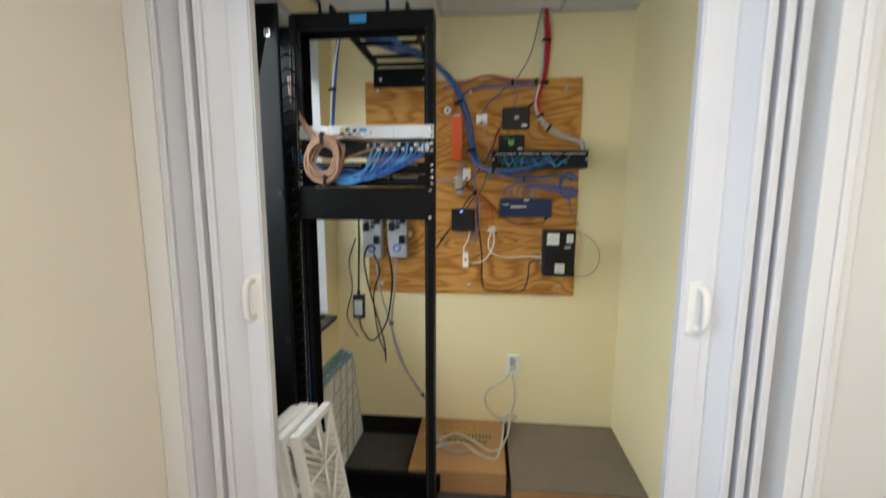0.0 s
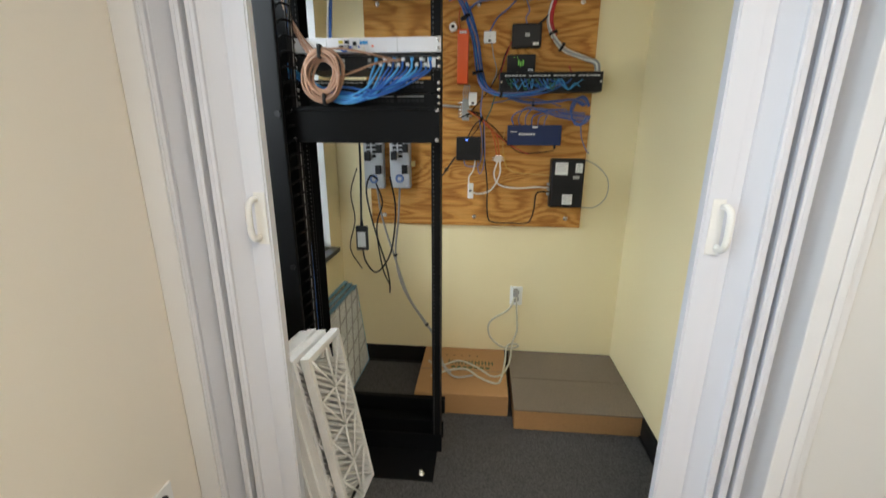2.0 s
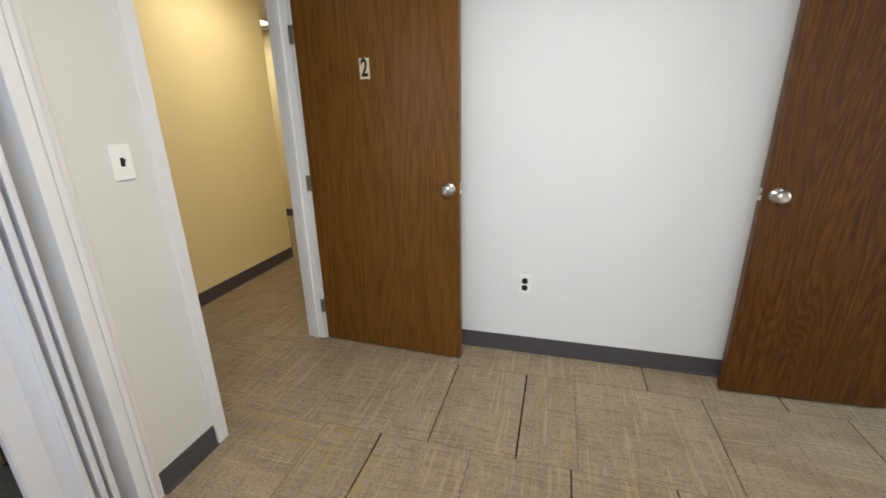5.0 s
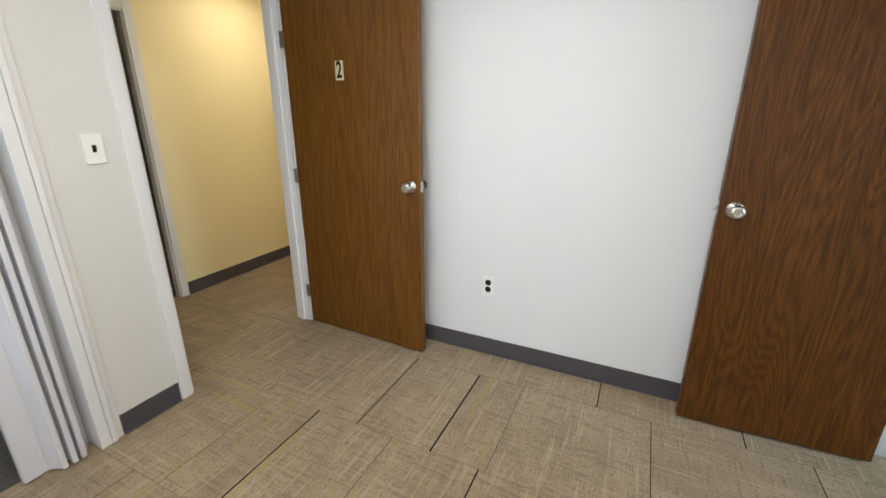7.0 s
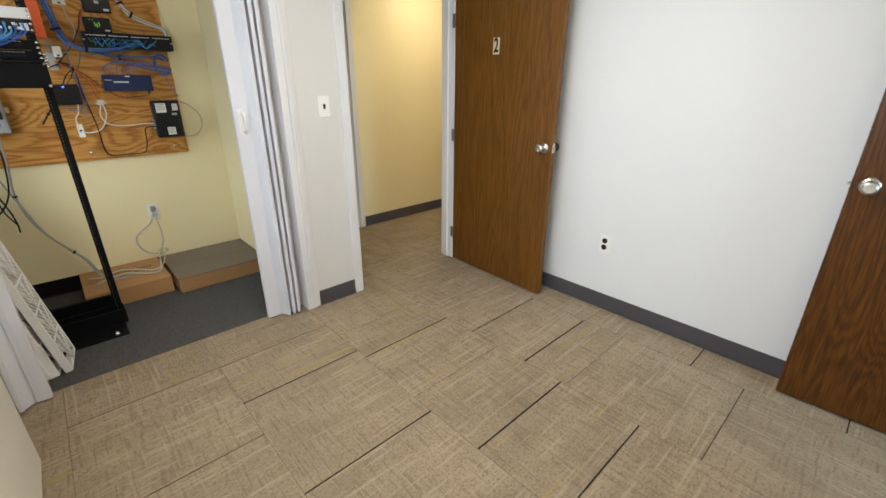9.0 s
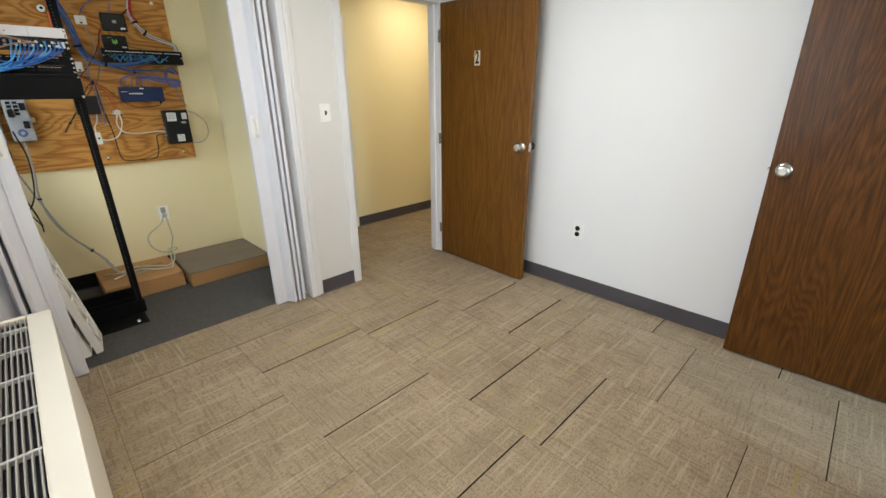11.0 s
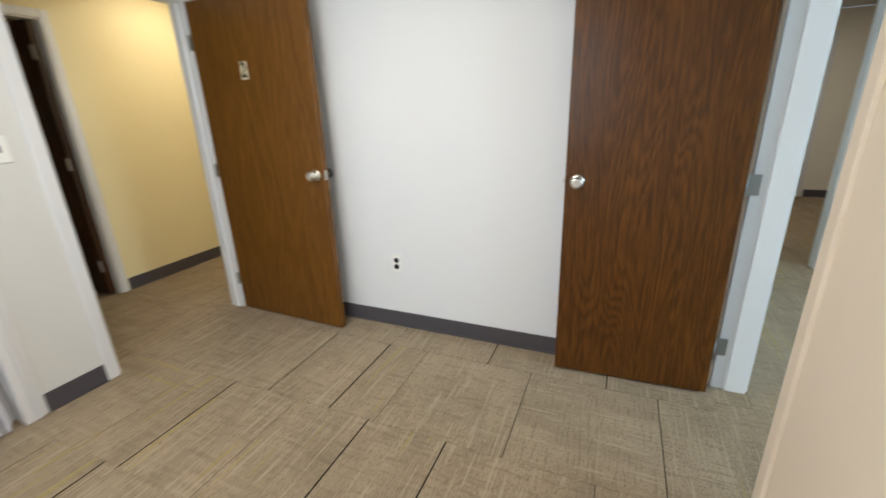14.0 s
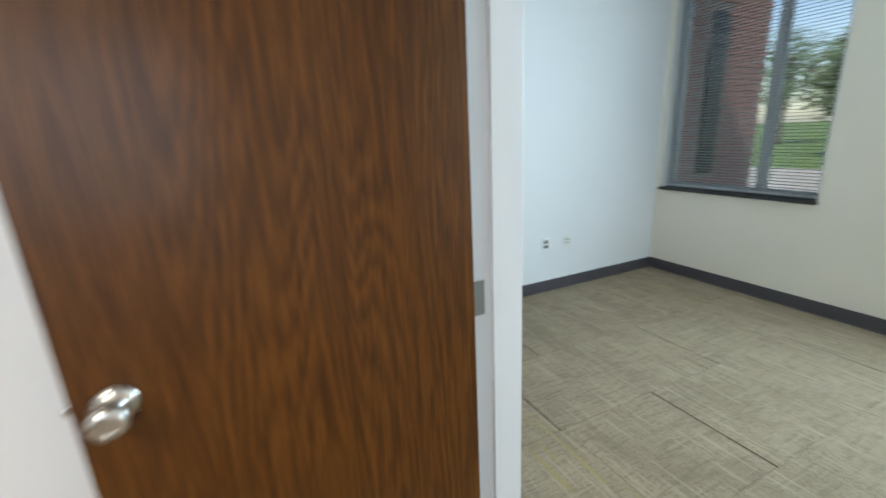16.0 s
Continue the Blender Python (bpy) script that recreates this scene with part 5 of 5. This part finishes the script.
# wires gathered by a strap between ground block and gateway
cable([(-0.188, BY - 0.020, 1.474), (-0.161, BY - 0.020, 1.458), (-0.114, BY - 0.020, 1.430), (-0.079, BY - 0.020, 1.400), (-0.035, BY - 0.020, 1.349), (-0.020, BY - 0.020, 1.279), (-0.018, BY - 0.020, 1.250)], 0.0034, C_ORANGE, "orange cable from the ground block to the splitter")
cable([(-0.161, BY - 0.020, 1.465), (-0.110, BY - 0.020, 1.420), (-0.048, BY - 0.020, 1.368), (0.018, BY - 0.020, 1.314), (0.084, BY - 0.020, 1.278), (0.135, BY - 0.020, 1.255)], 0.0022, C_RED, "thin red wire below the network switch")
cable([(-0.114, BY - 0.020, 1.430), (-0.149, BY - 0.020, 1.401), (-0.175, BY - 0.020, 1.356), (-0.184, BY - 0.020, 1.330)], 0.003, C_BLACK, "black cord from the strap to the gateway")
cable([(-0.110, BY - 0.020, 1.430), (-0.134, BY - 0.020, 1.381), (-0.162, BY - 0.020, 1.343), (-0.175, BY - 0.020, 1.279)], 0.0024, C_BLACK, "thin black cord over the gateway")
cable([(-0.101, BY - 0.020, 1.426), (-0.096, BY - 0.020, 1.343), (-0.092, BY - 0.020, 1.253), (-0.099, BY - 0.020, 1.183), (-0.114, BY - 0.020, 1.153), (-0.125, BY - 0.020, 1.176), (-0.127, BY - 0.020, 1.215)], 0.0026, C_PURPLE, "violet cord looping beside the gateway")
cable([(-0.114, BY - 0.020, 1.430), (-0.119, BY - 0.020, 1.484), (-0.115, BY - 0.020, 1.534), (-0.110, BY - 0.020, 1.585)], 0.004, C_PURPLE, "violet cables rising from the strap")
cable([(-0.091, BY - 0.020, 1.426), (-0.066, BY - 0.020, 1.483), (-0.047, BY - 0.020, 1.547), (-0.019, BY - 0.020, 1.591), (0.010, BY - 0.020, 1.629)], 0.0028, C_GREEN, "thin green cable to the patch panel")
cable([(-0.065, BY - 0.020, 1.509), (-0.009, BY - 0.020, 1.518), (0.066, BY - 0.020, 1.533), (0.179, BY - 0.020, 1.524), (0.279, BY - 0.020, 1.493)], 0.003, C_PURPLE, "violet cable under the patch panel")
cable([(0.086, BY - 0.020, 1.817), (0.030, BY - 0.020, 1.799), (0.004, BY - 0.020, 1.749), (-0.019, BY - 0.020, 1.673), (-0.034, BY - 0.020, 1.623)], 0.0024, C_RED, "thin dark red cable beside the modem")
cable([(0.304, BY - 0.020, 1.682), (0.315, BY - 0.020, 1.657), (0.323, BY - 0.020, 1.634)], 0.0024, C_RED, "thin red cable into the patch panel")
tie((-0.114, BY - 0.020, 1.430), 0.013, (1, 0, 0))
solid("grey_plug", bm_box(0.094, B - 0.040, 0.452, 0.122, B - 0.008, 0.496, 0.005), C_GREY, "grey plug in the closet outlet", "plug")
cable([(0.104, B - 0.035, 0.452), (0.07, B - 0.05, 0.38), (-0.03, B - 0.05, 0.30), (-0.035, B - 0.06, 0.22), (0.02, B - 0.05, 0.15), (0.09, B - 0.06, 0.135), (0.135, B - 0.05, 0.145), (0.12, B - 0.06, 0.165), (0.07, B - 0.08, 0.16), (0.055, 1.78, 0.133), (0.03, 1.62, 0.125), (0.0, 1.56, 0.122), (-0.08, 1.60, 0.122), (-0.16, 1.68, 0.122), (-0.25, 1.66, 0.122), (-0.34, 1.60, 0.122)], 0.0055, C_BEIGE, "beige power cord trailing over the cardboard box")
cable([(0.112, B - 0.035, 0.452), (0.118, B - 0.05, 0.36), (0.125, B - 0.05, 0.25), (0.10, B - 0.06, 0.17), (0.085, 1.80, 0.128), (0.04, 1.66, 0.124), (-0.02, 1.62, 0.124), (-0.10, 1.70, 0.124), (-0.20, 1.76, 0.124), (-0.30, 1.70, 0.124), (-0.37, 1.74, 0.124)], 0.0050, C_BEIGE, "beige power cord trailing over the cardboard box")
# cords that hang behind the rack
HB = 1.86
ad = thing("power_adapter", (-0.745, HB, 0.735), 0, "black power adapter brick hanging on its cord", "power adapter")
part("brick", bm_box(-0.032, -0.03, 0.0, 0.032, 0.0, 0.135, 0.006), BLACK, ad)
part("rating_label", bm_box(-0.022, -0.0312, 0.020, 0.022, -0.0298, 0.105), GREY_PLASTIC, ad)
part("strain_relief", bm_cyl((0, -0.015, 0.134), (0, -0.015, 0.175), 0.010, 0.006, 10), BLACK, ad)
cable([(-0.745, HB - 0.015, 0.91), (-0.745, HB, 1.05), (-0.74, HB, 1.20), (-0.74, HB, 1.45)], 0.0055, C_BLACK, "black cord above the adapter")
cable([(-0.745, HB - 0.015, 0.735), (-0.735, HB, 0.66), (-0.68, HB, 0.60), (-0.61, HB, 0.68), (-0.575, HB, 0.80), (-0.56, HB, 0.98), (-0.585, HB, 1.14)], 0.0045, C_BLACK, "black cord hanging in a loop")
cable([(-0.66, HB + 0.03, 1.12), (-0.69, HB, 1.14), (-0.715, HB, 1.05), (-0.68, HB, 0.86), (-0.625, HB, 0.66), (-0.605, HB, 0.55), (-0.605, HB, 0.48)], 0.0045, C_BLACK, "black cord hanging in a loop")
cable([(-0.66, HB, 1.10), (-0.63, HB, 1.00), (-0.66, HB, 0.90), (-0.665, HB, 0.80), (-0.64, HB, 0.62), (-0.600, HB, 0.52)], 0.004, C_BLACK, "black cord hanging in a loop")
cable([(-0.76, HB, 1.18), (-0.80, HB, 1.05), (-0.785, HB, 0.90), (-0.82, HB, 0.74), (-0.76, HB, 0.62)], 0.0032, C_BLACK, "thin black cord by the window")
cable([(-0.545, BY - 0.03, 1.07), (-0.55, HB + 0.02, 0.90), (-0.57, HB + 0.02, 0.70), (-0.53, HB + 0.02, 0.50), (-0.42, HB, 0.32), (-0.36, HB - 0.02, 0.24), (-0.30, 1.72, 0.135), (-0.22, 1.60, 0.125), (-0.12, 1.62, 0.124)], 0.0055, C_GREY, "grey power cord falling to the floor")
cable([(-0.67, BY - 0.03, 1.07), (-0.64, HB + 0.02, 0.92), (-0.58, HB + 0.02, 0.70), (-0.50, HB + 0.02, 0.45), (-0.40, HB, 0.30), (-0.34, HB - 0.03, 0.22), (-0.29, 1.72, 0.13), (-0.24, 1.64, 0.124)], 0.0055, C_GREY, "grey power cord falling to the floor")
tie((-0.572, HB + 0.02, 0.70), 0.012)
tie((-0.395, HB, 0.29), 0.012, (1, 0, -1))

# rack cabling
laid_in = IN_RACK
FY = RY0 - 0.03
tc = thing("cable_coil", (-0.617, FY - 0.045, 1.578), 0, "coil of tan network cable hung on the rack", "cable coil")
for k in range(10):
    r = 0.032 + 0.0038 * k + 0.002 * (k % 3)
    ph = k * 0.7
    part("cable", bm_tube([((r + 0.006 * math.sin(2 * a + ph)) * math.cos(a), -0.005 * (k % 4) + 0.006 * math.sin(a + ph), (r + 0.012) * math.sin(a)) for a in (2 * math.pi * i / 16 for i in range(17))], 0.0044, 6, 3), C_TAN, tc)
part("strap", bm_box(-0.009, -0.024, 0.048, 0.002, 0.010, 0.088, 0.003), C_BLACK, tc)
part("strap", bm_box(-0.002, -0.024, -0.088, 0.008, 0.010, -0.052, 0.003), C_BLACK, tc)
bundle(4, [(-0.745, RY0 - 0.01, 1.86), (-0.735, FY, 1.78), (-0.700, FY, 1.70), (-0.655, FY - 0.01, 1.645), (-0.620, FY - 0.02, 1.64)], 0.010, 0.0034, [C_TAN], "tan cables from the cable manager to the coil", 21)
cable([(-0.63, FY - 0.04, 1.648), (-0.56, FY - 0.04, 1.655), (-0.47, FY - 0.03, 1.640), (-0.40, FY, 1.625)], 0.0036, C_TAN, "tan cable to the rack switch")
cable([(-0.58, FY - 0.04, 1.57), (-0.52, FY - 0.03, 1.59), (-0.45, FY - 0.02, 1.615), (-0.38, FY, 1.625)], 0.0036, C_TAN, "tan cable to the rack switch")
rnd = random.Random(17)
for k in range(13):
    x1 = -0.46 + 0.0142 * k
    sag = rnd.uniform(-0.03, 0.03)
    px, pz = x1 - (RX0 + RX1) / 2, 0.010 if k % 2 else 0.026
    part("plug", bm_box(px - 0.005, -0.020, pz, px + 0.005, -0.0088, pz + 0.010, 0.001), C_LIGHT if k % 4 == 0 else LABEL, swt, "clear cord plug")
    cable([(-0.75, FY + 0.02, 1.62 - 0.008 * (k % 6)), (-0.705, FY + 0.01, 1.575 + sag * 0.4), (-0.64, FY - 0.005, 1.535 + sag * 0.5), (-0.56, FY - 0.035, 1.500 + sag * 0.5 + 0.003 * k), (-0.49 + 0.004 * k, FY - 0.045, 1.525 + sag * 0.5), (x1 - 0.01, FY - 0.015, 1.585), (x1, RY0 - 0.010, 1.613 if k % 2 else 1.628)], 0.0034, rnd.choice([C_BLUE, C_LIGHT, C_LIGHT, C_BLUE]), "blue patch cord on the rack switch", "cable", 6, 6)
for k in range(5):
    cable([(-0.60 + 0.02 * k, FY, 1.66), (-0.57 + 0.02 * k, FY - 0.012, 1.650), (-0.55 + 0.012 * k, RY0 - 0.012, 1.668)], 0.0028, C_BLUE if k % 2 else C_WHITE, "short cord on the rack server", "cable", 6, 5)
bundle(5, [(-0.655, 1.25, 1.70), (-0.648, 1.25, 1.82), (-0.630, 1.26, 1.98), (-0.610, 1.30, 2.09), (-0.58, 1.45, 2.10)], 0.007, 0.0036, [C_BLUE, C_BLUE, C_WHITE], "blue cables rising behind the rack to the ladder", 23)
tie((-0.648, 1.25, 1.845), 0.016)
cable([(-0.47, 1.45, 2.10), (-0.465, 1.40, 2.20), (-0.45, 1.42, 2.35)], 0.006, C_BLUE, "blue cable rising to the ceiling")
bundle(14, [(-0.59, 1.35, 2.09), (-0.55, 1.50, 2.092), (-0.48, 1.66, 2.094), (-0.42, 1.78, 2.096), (-0.34, 1.89, 2.09)], 0.026, 0.0034, [C_BLUE, C_BLUE, C_GREY, C_LIGHT], "loose blue cables lying on the ladder", 25)
bundle(9, [(-0.728, 1.05, 0.35), (-0.724, 1.045, 0.9), (-0.728, 1.05, 1.4), (-0.724, 1.045, 1.75), (-0.728, 1.06, 2.05)], 0.010, 0.0034, [C_BLACK, C_BLUE, C_BLACK, C_BLACK, C_GREY], "cables inside the cable manager", 27)

laid_in = ROOM

# ---------------------------------------------------------------- corridor and lobby details
d5 = thing("door_3", (1.748, CN + 0.022, 0), 90, "dark wooden door standing open off the corridor", "door", kind="structure")
part("door_leaf", bm_box(0.0, -0.0, 0.012, 0.80, 0.042, 2.0, 0.002), DARK_WOOD, d5)
for z in (0.25, 1.05, 1.80):
    part("hinge", bm_box(0.004, 0.0425, z - 0.045, 0.042, 0.0450, z + 0.045), LIGHT_METAL, d5, "pale steel hinge")
part("knob", bm_lathe(KNOB, (0.74, 0.042, 1.0), (0, 1, 0)), STEEL, d5)
th = thing("thermostat", (4.85, 2.28, 1.30), -90, "small tan wall control in the hall", "thermostat")
part("case", bm_box(-0.04, -0.03, -0.05, 0.04, -0.0005, 0.05, 0.006), C_TAN, th)
part("dial", bm_lathe(((0.020, 0), (0.020, 0.004), (0.016, 0.006)), (0, -0.030, 0), (0, -1, 0), 18), GREY_PLASTIC, th)

d6 = thing("door_4", (7.25, -3.80, 0), -90, "dark wooden lobby door with narrow glass light", "door", kind="structure")
part("door_leaf", bm_box(-0.45, -0.030, 0.01, 0.40, -0.001, 2.05, 0.002), DARK_WOOD, d6)
part("light", bm_box(0.24, -0.034, 0.95, 0.34, -0.0305, 1.90), LIGHT_METAL, d6, "pale narrow glass light")
part("knob", bm_lathe(KNOB, (0.36, -0.030, 0.92), (0, -1, 0)), STEEL, d6)
part("casing", bm_boxes((-0.52, -0.016, 0, -0.452, -0.001, 2.12), (0.402, -0.016, 0, 0.47, -0.001, 2.12), (-0.452, -0.016, 2.052, 0.402, -0.001, 2.12)), TRIM_WHITE, d6)
d7 = thing("door_5", (RE + 0.05, -2.635, 0), -4, "cream painted door standing open to the lobby", "door", kind="structure")
part("door_leaf", bm_box(0.07, -0.04, 0.012, 0.82, 0.0, 2.0, 0.002), WALL_YELLOW, d7)
part("knob", bm_lathe(KNOB, (0.76, -0.04, 1.0), (0, -1, 0)), BRASS_DARK, d7)
part("strike_plate", bm_box(-0.02, -0.012, 0.98, 0.0, -0.009, 1.05), BRASS_DARK, d7)
sp = structure("strike_plate", bm_boxes((1.2572, S - 0.042, 0.965, 1.2605, S + 0.002, 1.050), (1.2572, S + 0.002, 0.985, 1.2600, S + 0.008, 1.030)), BRASS_DARK, "dark bronze strike plate")

# lamps in the ceilings
for nm, x, y, sx, sy, mt in (("ceiling_light", 0.40, -0.80, 1.18, 0.58, DIFFUSER), ("ceiling_light", 2.55, 1.22, 0.52, 0.52, DIFFUSER_WARM), ("ceiling_light", 4.2, 2.7, 0.5, 0.5, DIFFUSER_WARM), ("ceiling_light", 5.8, -3.4, 0.5, 0.5, DIFFUSER)):
    lt = thing(nm, (x, y, CEIL), 0, "flat ceiling light with a pale diffuser", "ceiling light", kind="structure")
    part("frame", bm_boxes((-sx / 2 - 0.02, -sy / 2 - 0.02, -0.012, sx / 2 + 0.02, -sy / 2, 0.003), (-sx / 2 - 0.02, sy / 2, -0.012, sx / 2 + 0.02, sy / 2 + 0.02, 0.003), (-sx / 2 - 0.02, -sy / 2, -0.012, -sx / 2, sy / 2, 0.003), (sx / 2, -sy / 2, -0.012, sx / 2 + 0.02, sy / 2, 0.003)), TRIM_WHITE, lt)
    part("diffuser", bm_box(-sx / 2, -sy / 2, -0.006, sx / 2, sy / 2, -0.001), mt, lt)

# ---------------------------------------------------------------- next room's window and the outdoors
window_unit("window_3", ((WX0 + WX1) / 2, RS), 180, WX1 - WX0 - 0.014, WZ0 + 0.004, WZ1 - 0.007, "two-light window with grey metal frame and black sill", True, 0.15, 0.035, 0.19)
slat_blind("window_blind_2", ((WX0 + WX1) / 2, RS - 0.055), 180, WX1 - WX0 - 0.04, WZ0 + 0.02, WZ1 - 0.02, "white slatted blind let down with open slats", 3.0, 0.024)

# added window round the fill light's opening, out of view
window_unit("added_window", (1.0, RS), 180, 1.786, WZ0 + 0.004, WZ1 - 0.007, "two-light window with grey metal frame and black sill", True, 0.15, 0.035)

structure("ground", bm_box(-400, -400, -0.9, 400, 400, -0.6), GRASS, "grass around the building")
structure("road", bm_box(-80, -23.0, -0.6, 80, -15.5, -0.585), ASPHALT, "pale asphalt drive")
structure("pavement", bm_box(-80, -14.6, -0.6, 80, -13.2, -0.55), MORTAR, "pale concrete path")
# brick wing of the same building
wing = thing("brick_wing", (4.45, -6.14, -0.6), 0, "red brick wing of the building with a dark window", "building")
part("core", bm_boxes((0.012, -1.86, 0, 6.0, 0.0, 4.6)), MORTAR, wing)
brick_me = to_mesh("brick", bm_box(0.0, 0.0, 0.0, 0.0115, 0.193, 0.056), BRICK)
for r in range(50):
    z = 0.5 + r * 0.0667
    y = -1.86 - (0.10 if r % 2 else 0.0)
    while y < -0.05:
        if not (-1.12 < y + 0.1 < -0.62 and 1.35 < z < 3.30) and y >= -1.87:
            o = new("brick", brick_me)
            o.parent, o.location = wing, (0, y, z)
        y += 0.203
ww = part("window", bm_box(-0.012, -1.03, 1.42, 0.010, -0.74, 3.20), SILL, wing, "dark narrow window")
structure("wall_outer", bm_box(4.363, -6.14, -0.6, 10.0, -6.0, 4.0), BRICK)


def tree(place, height, crown, seed, label):
    rnd = random.Random(seed)
    t = thing("tree", place, rnd.uniform(0, 360), label, "tree", "trees by the drive")
    trunk = bm_tube([(0, 0, -0.1), (0.05, 0.02, height * 0.25), (0.0, 0.08, height * 0.5), (0.1, 0.0, height * 0.8)], height * 0.022, 8, 4)
    for k in range(7):
        a, z = k * 2.4, height * (0.32 + 0.07 * k)
        bm_tube([(0, 0, z), (math.cos(a) * crown * 0.4, math.sin(a) * crown * 0.4, z + height * 0.08), (math.cos(a) * crown * 0.8, math.sin(a) * crown * 0.8, z + height * 0.14)], height * 0.008, 5, 3, trunk)
    part("trunk", trunk, BARK, t)
    bm = bmesh.new()
    for k in range(1500):
        a, u, q = rnd.uniform(0, 6.283), rnd.uniform(-1, 1), rnd.random() ** 0.45
        lobe = 0.75 + 0.30 * math.sin(3 * a + seed) + 0.2 * math.sin(7 * u + a)
        p = Vector((crown * q * lobe * math.sqrt(1 - u * u) * math.cos(a), crown * q * lobe * math.sqrt(1 - u * u) * math.sin(a), height * 0.66 + height * 0.36 * q * u))
        e = Euler((rnd.uniform(0, 3), rnd.uniform(0, 3), rnd.uniform(0, 6)))
        s = rnd.uniform(0.10, 0.24)
        bm.faces.new([bm.verts.new(p + e.to_matrix() @ Vector(c) * s) for c in ((-1, 0, 0), (0, -0.5, 0.1), (1, 0, 0), (0, 0.5, 0.1))])
    tagged(part("crown", bm, LEAF, t), kind="stuff")


for x, y, h, c, sd in ((9.0, -31, 6.5, 2.6, 2), (14.5, -38, 8.0, 3.2, 3), (4.0, -36, 7.5, 3.0, 4), (12.5, -30, 6.0, 2.4, 5), (22, -44, 9, 3.6, 6), (-3, -40, 8, 3.2, 7), (17.8, -52, 10, 4, 8), (11, -56, 10, 4.2, 9)):
    tree((x, y, -0.6), h, c, sd, "leafy green tree beyond the drive")

# ---------------------------------------------------------------- carpet tiles


def carpet(name, x0, y0, x1, y1, columns, phase, ox=0.0):
    """Tiles in columns of 0.61 m; columns gives the joints' places and gaps where they are known, the rest follow at 0.61 m."""
    root = thing(name, (0, 0, 0), 0, "beige patterned carpet tiles with dark joints", "carpet", kind="structure")
    p = 0.6096
    i = math.floor((x0 - ox) / p)
    while i * p + ox < x1:
        xa, xb = max(x0, i * p + ox), min(x1, (i + 1) * p + ox)
        known = sorted(columns.get(i, []))
        cuts = list(known)
        start = known[0][0] if known else phase.get(i, 0.17 * (i % 4))
        y = start - p
        while y > y0 - p:
            cuts.append((y, 0.0010))
            y -= p
        y = (known[-1][0] if known else start - p) + p
        while y < y1 + p:
            cuts.append((y, 0.0010))
            y += p
        cuts = sorted(c for c in cuts if y0 + 0.02 < c[0] < y1 - 0.02)
        edges = [(y0, 0.0)] + cuts + [(y1, 0.0)]
        for k, ((ya, ga), (yb, gb)) in enumerate(zip(edges, edges[1:])):
            cx, cy = (xa + xb) / 2, (ya + yb) / 2
            ya, yb = ya + ga / 2, yb - gb / 2
            cy = (ya + yb) / 2
            hx, hy = (xb - xa) / 2 - 0.0005, (yb - ya) / 2
            turned = (3 * i + 5 * k) % 11 == 0
            bm = bm_box(-hy, -hx, -0.0075, hy, hx, 0.0) if turned else bm_box(-hx, -hy, -0.0075, hx, hy, 0.0)
            o = part("carpet_tile", bm, CARPET, root)
            # the tile's bitumen backing shows black at its cut edges
            o.data.materials.append(JOINT)
            for pl in o.data.polygons:
                pl.material_index = 0 if pl.normal.z > 0.5 else 1
            o.location, o.rotation_euler = (cx, cy, 0.0), (0, 0, radians(90 if turned else 0))
        i += 1
    return root


D, T = 0.0062, 0.0034
carpet("carpet_office", W, S, E, 0.70, {
    -1: [(0.36, T), (-0.245, T), (-0.855, 0.0016)],
    0: [(0.355, T), (0.0, D), (-0.622, D), (-1.222, D)],
    1: [(0.20, 0.0016), (-0.082, D), (-0.50, 0.0016), (-0.912, 0.007), (-1.302, D), (-1.91, T)],
    2: [(-0.30, 0.005), (-0.688, 0.008), (-0.94, 0.0016), (-1.548, T), (-2.155, 0.004)],
    3: [(-1.304, 0.005), (-1.923, 0.005)]}, {-2: 0.1})
carpet("carpet_corridor", CE + 0.12, 0.70, 4.85, 4.1, {}, {})
carpet("carpet_room", W, RS, RE, S, {4: [(-3.142, D), (-4.36, T)], 3: [(-3.776, D), (-5.045, T)], 5: [(-3.50, T)]}, {}, 0.0716)
carpet("carpet_lobby", RE, -6.0, 7.25, -1.72, {}, {})
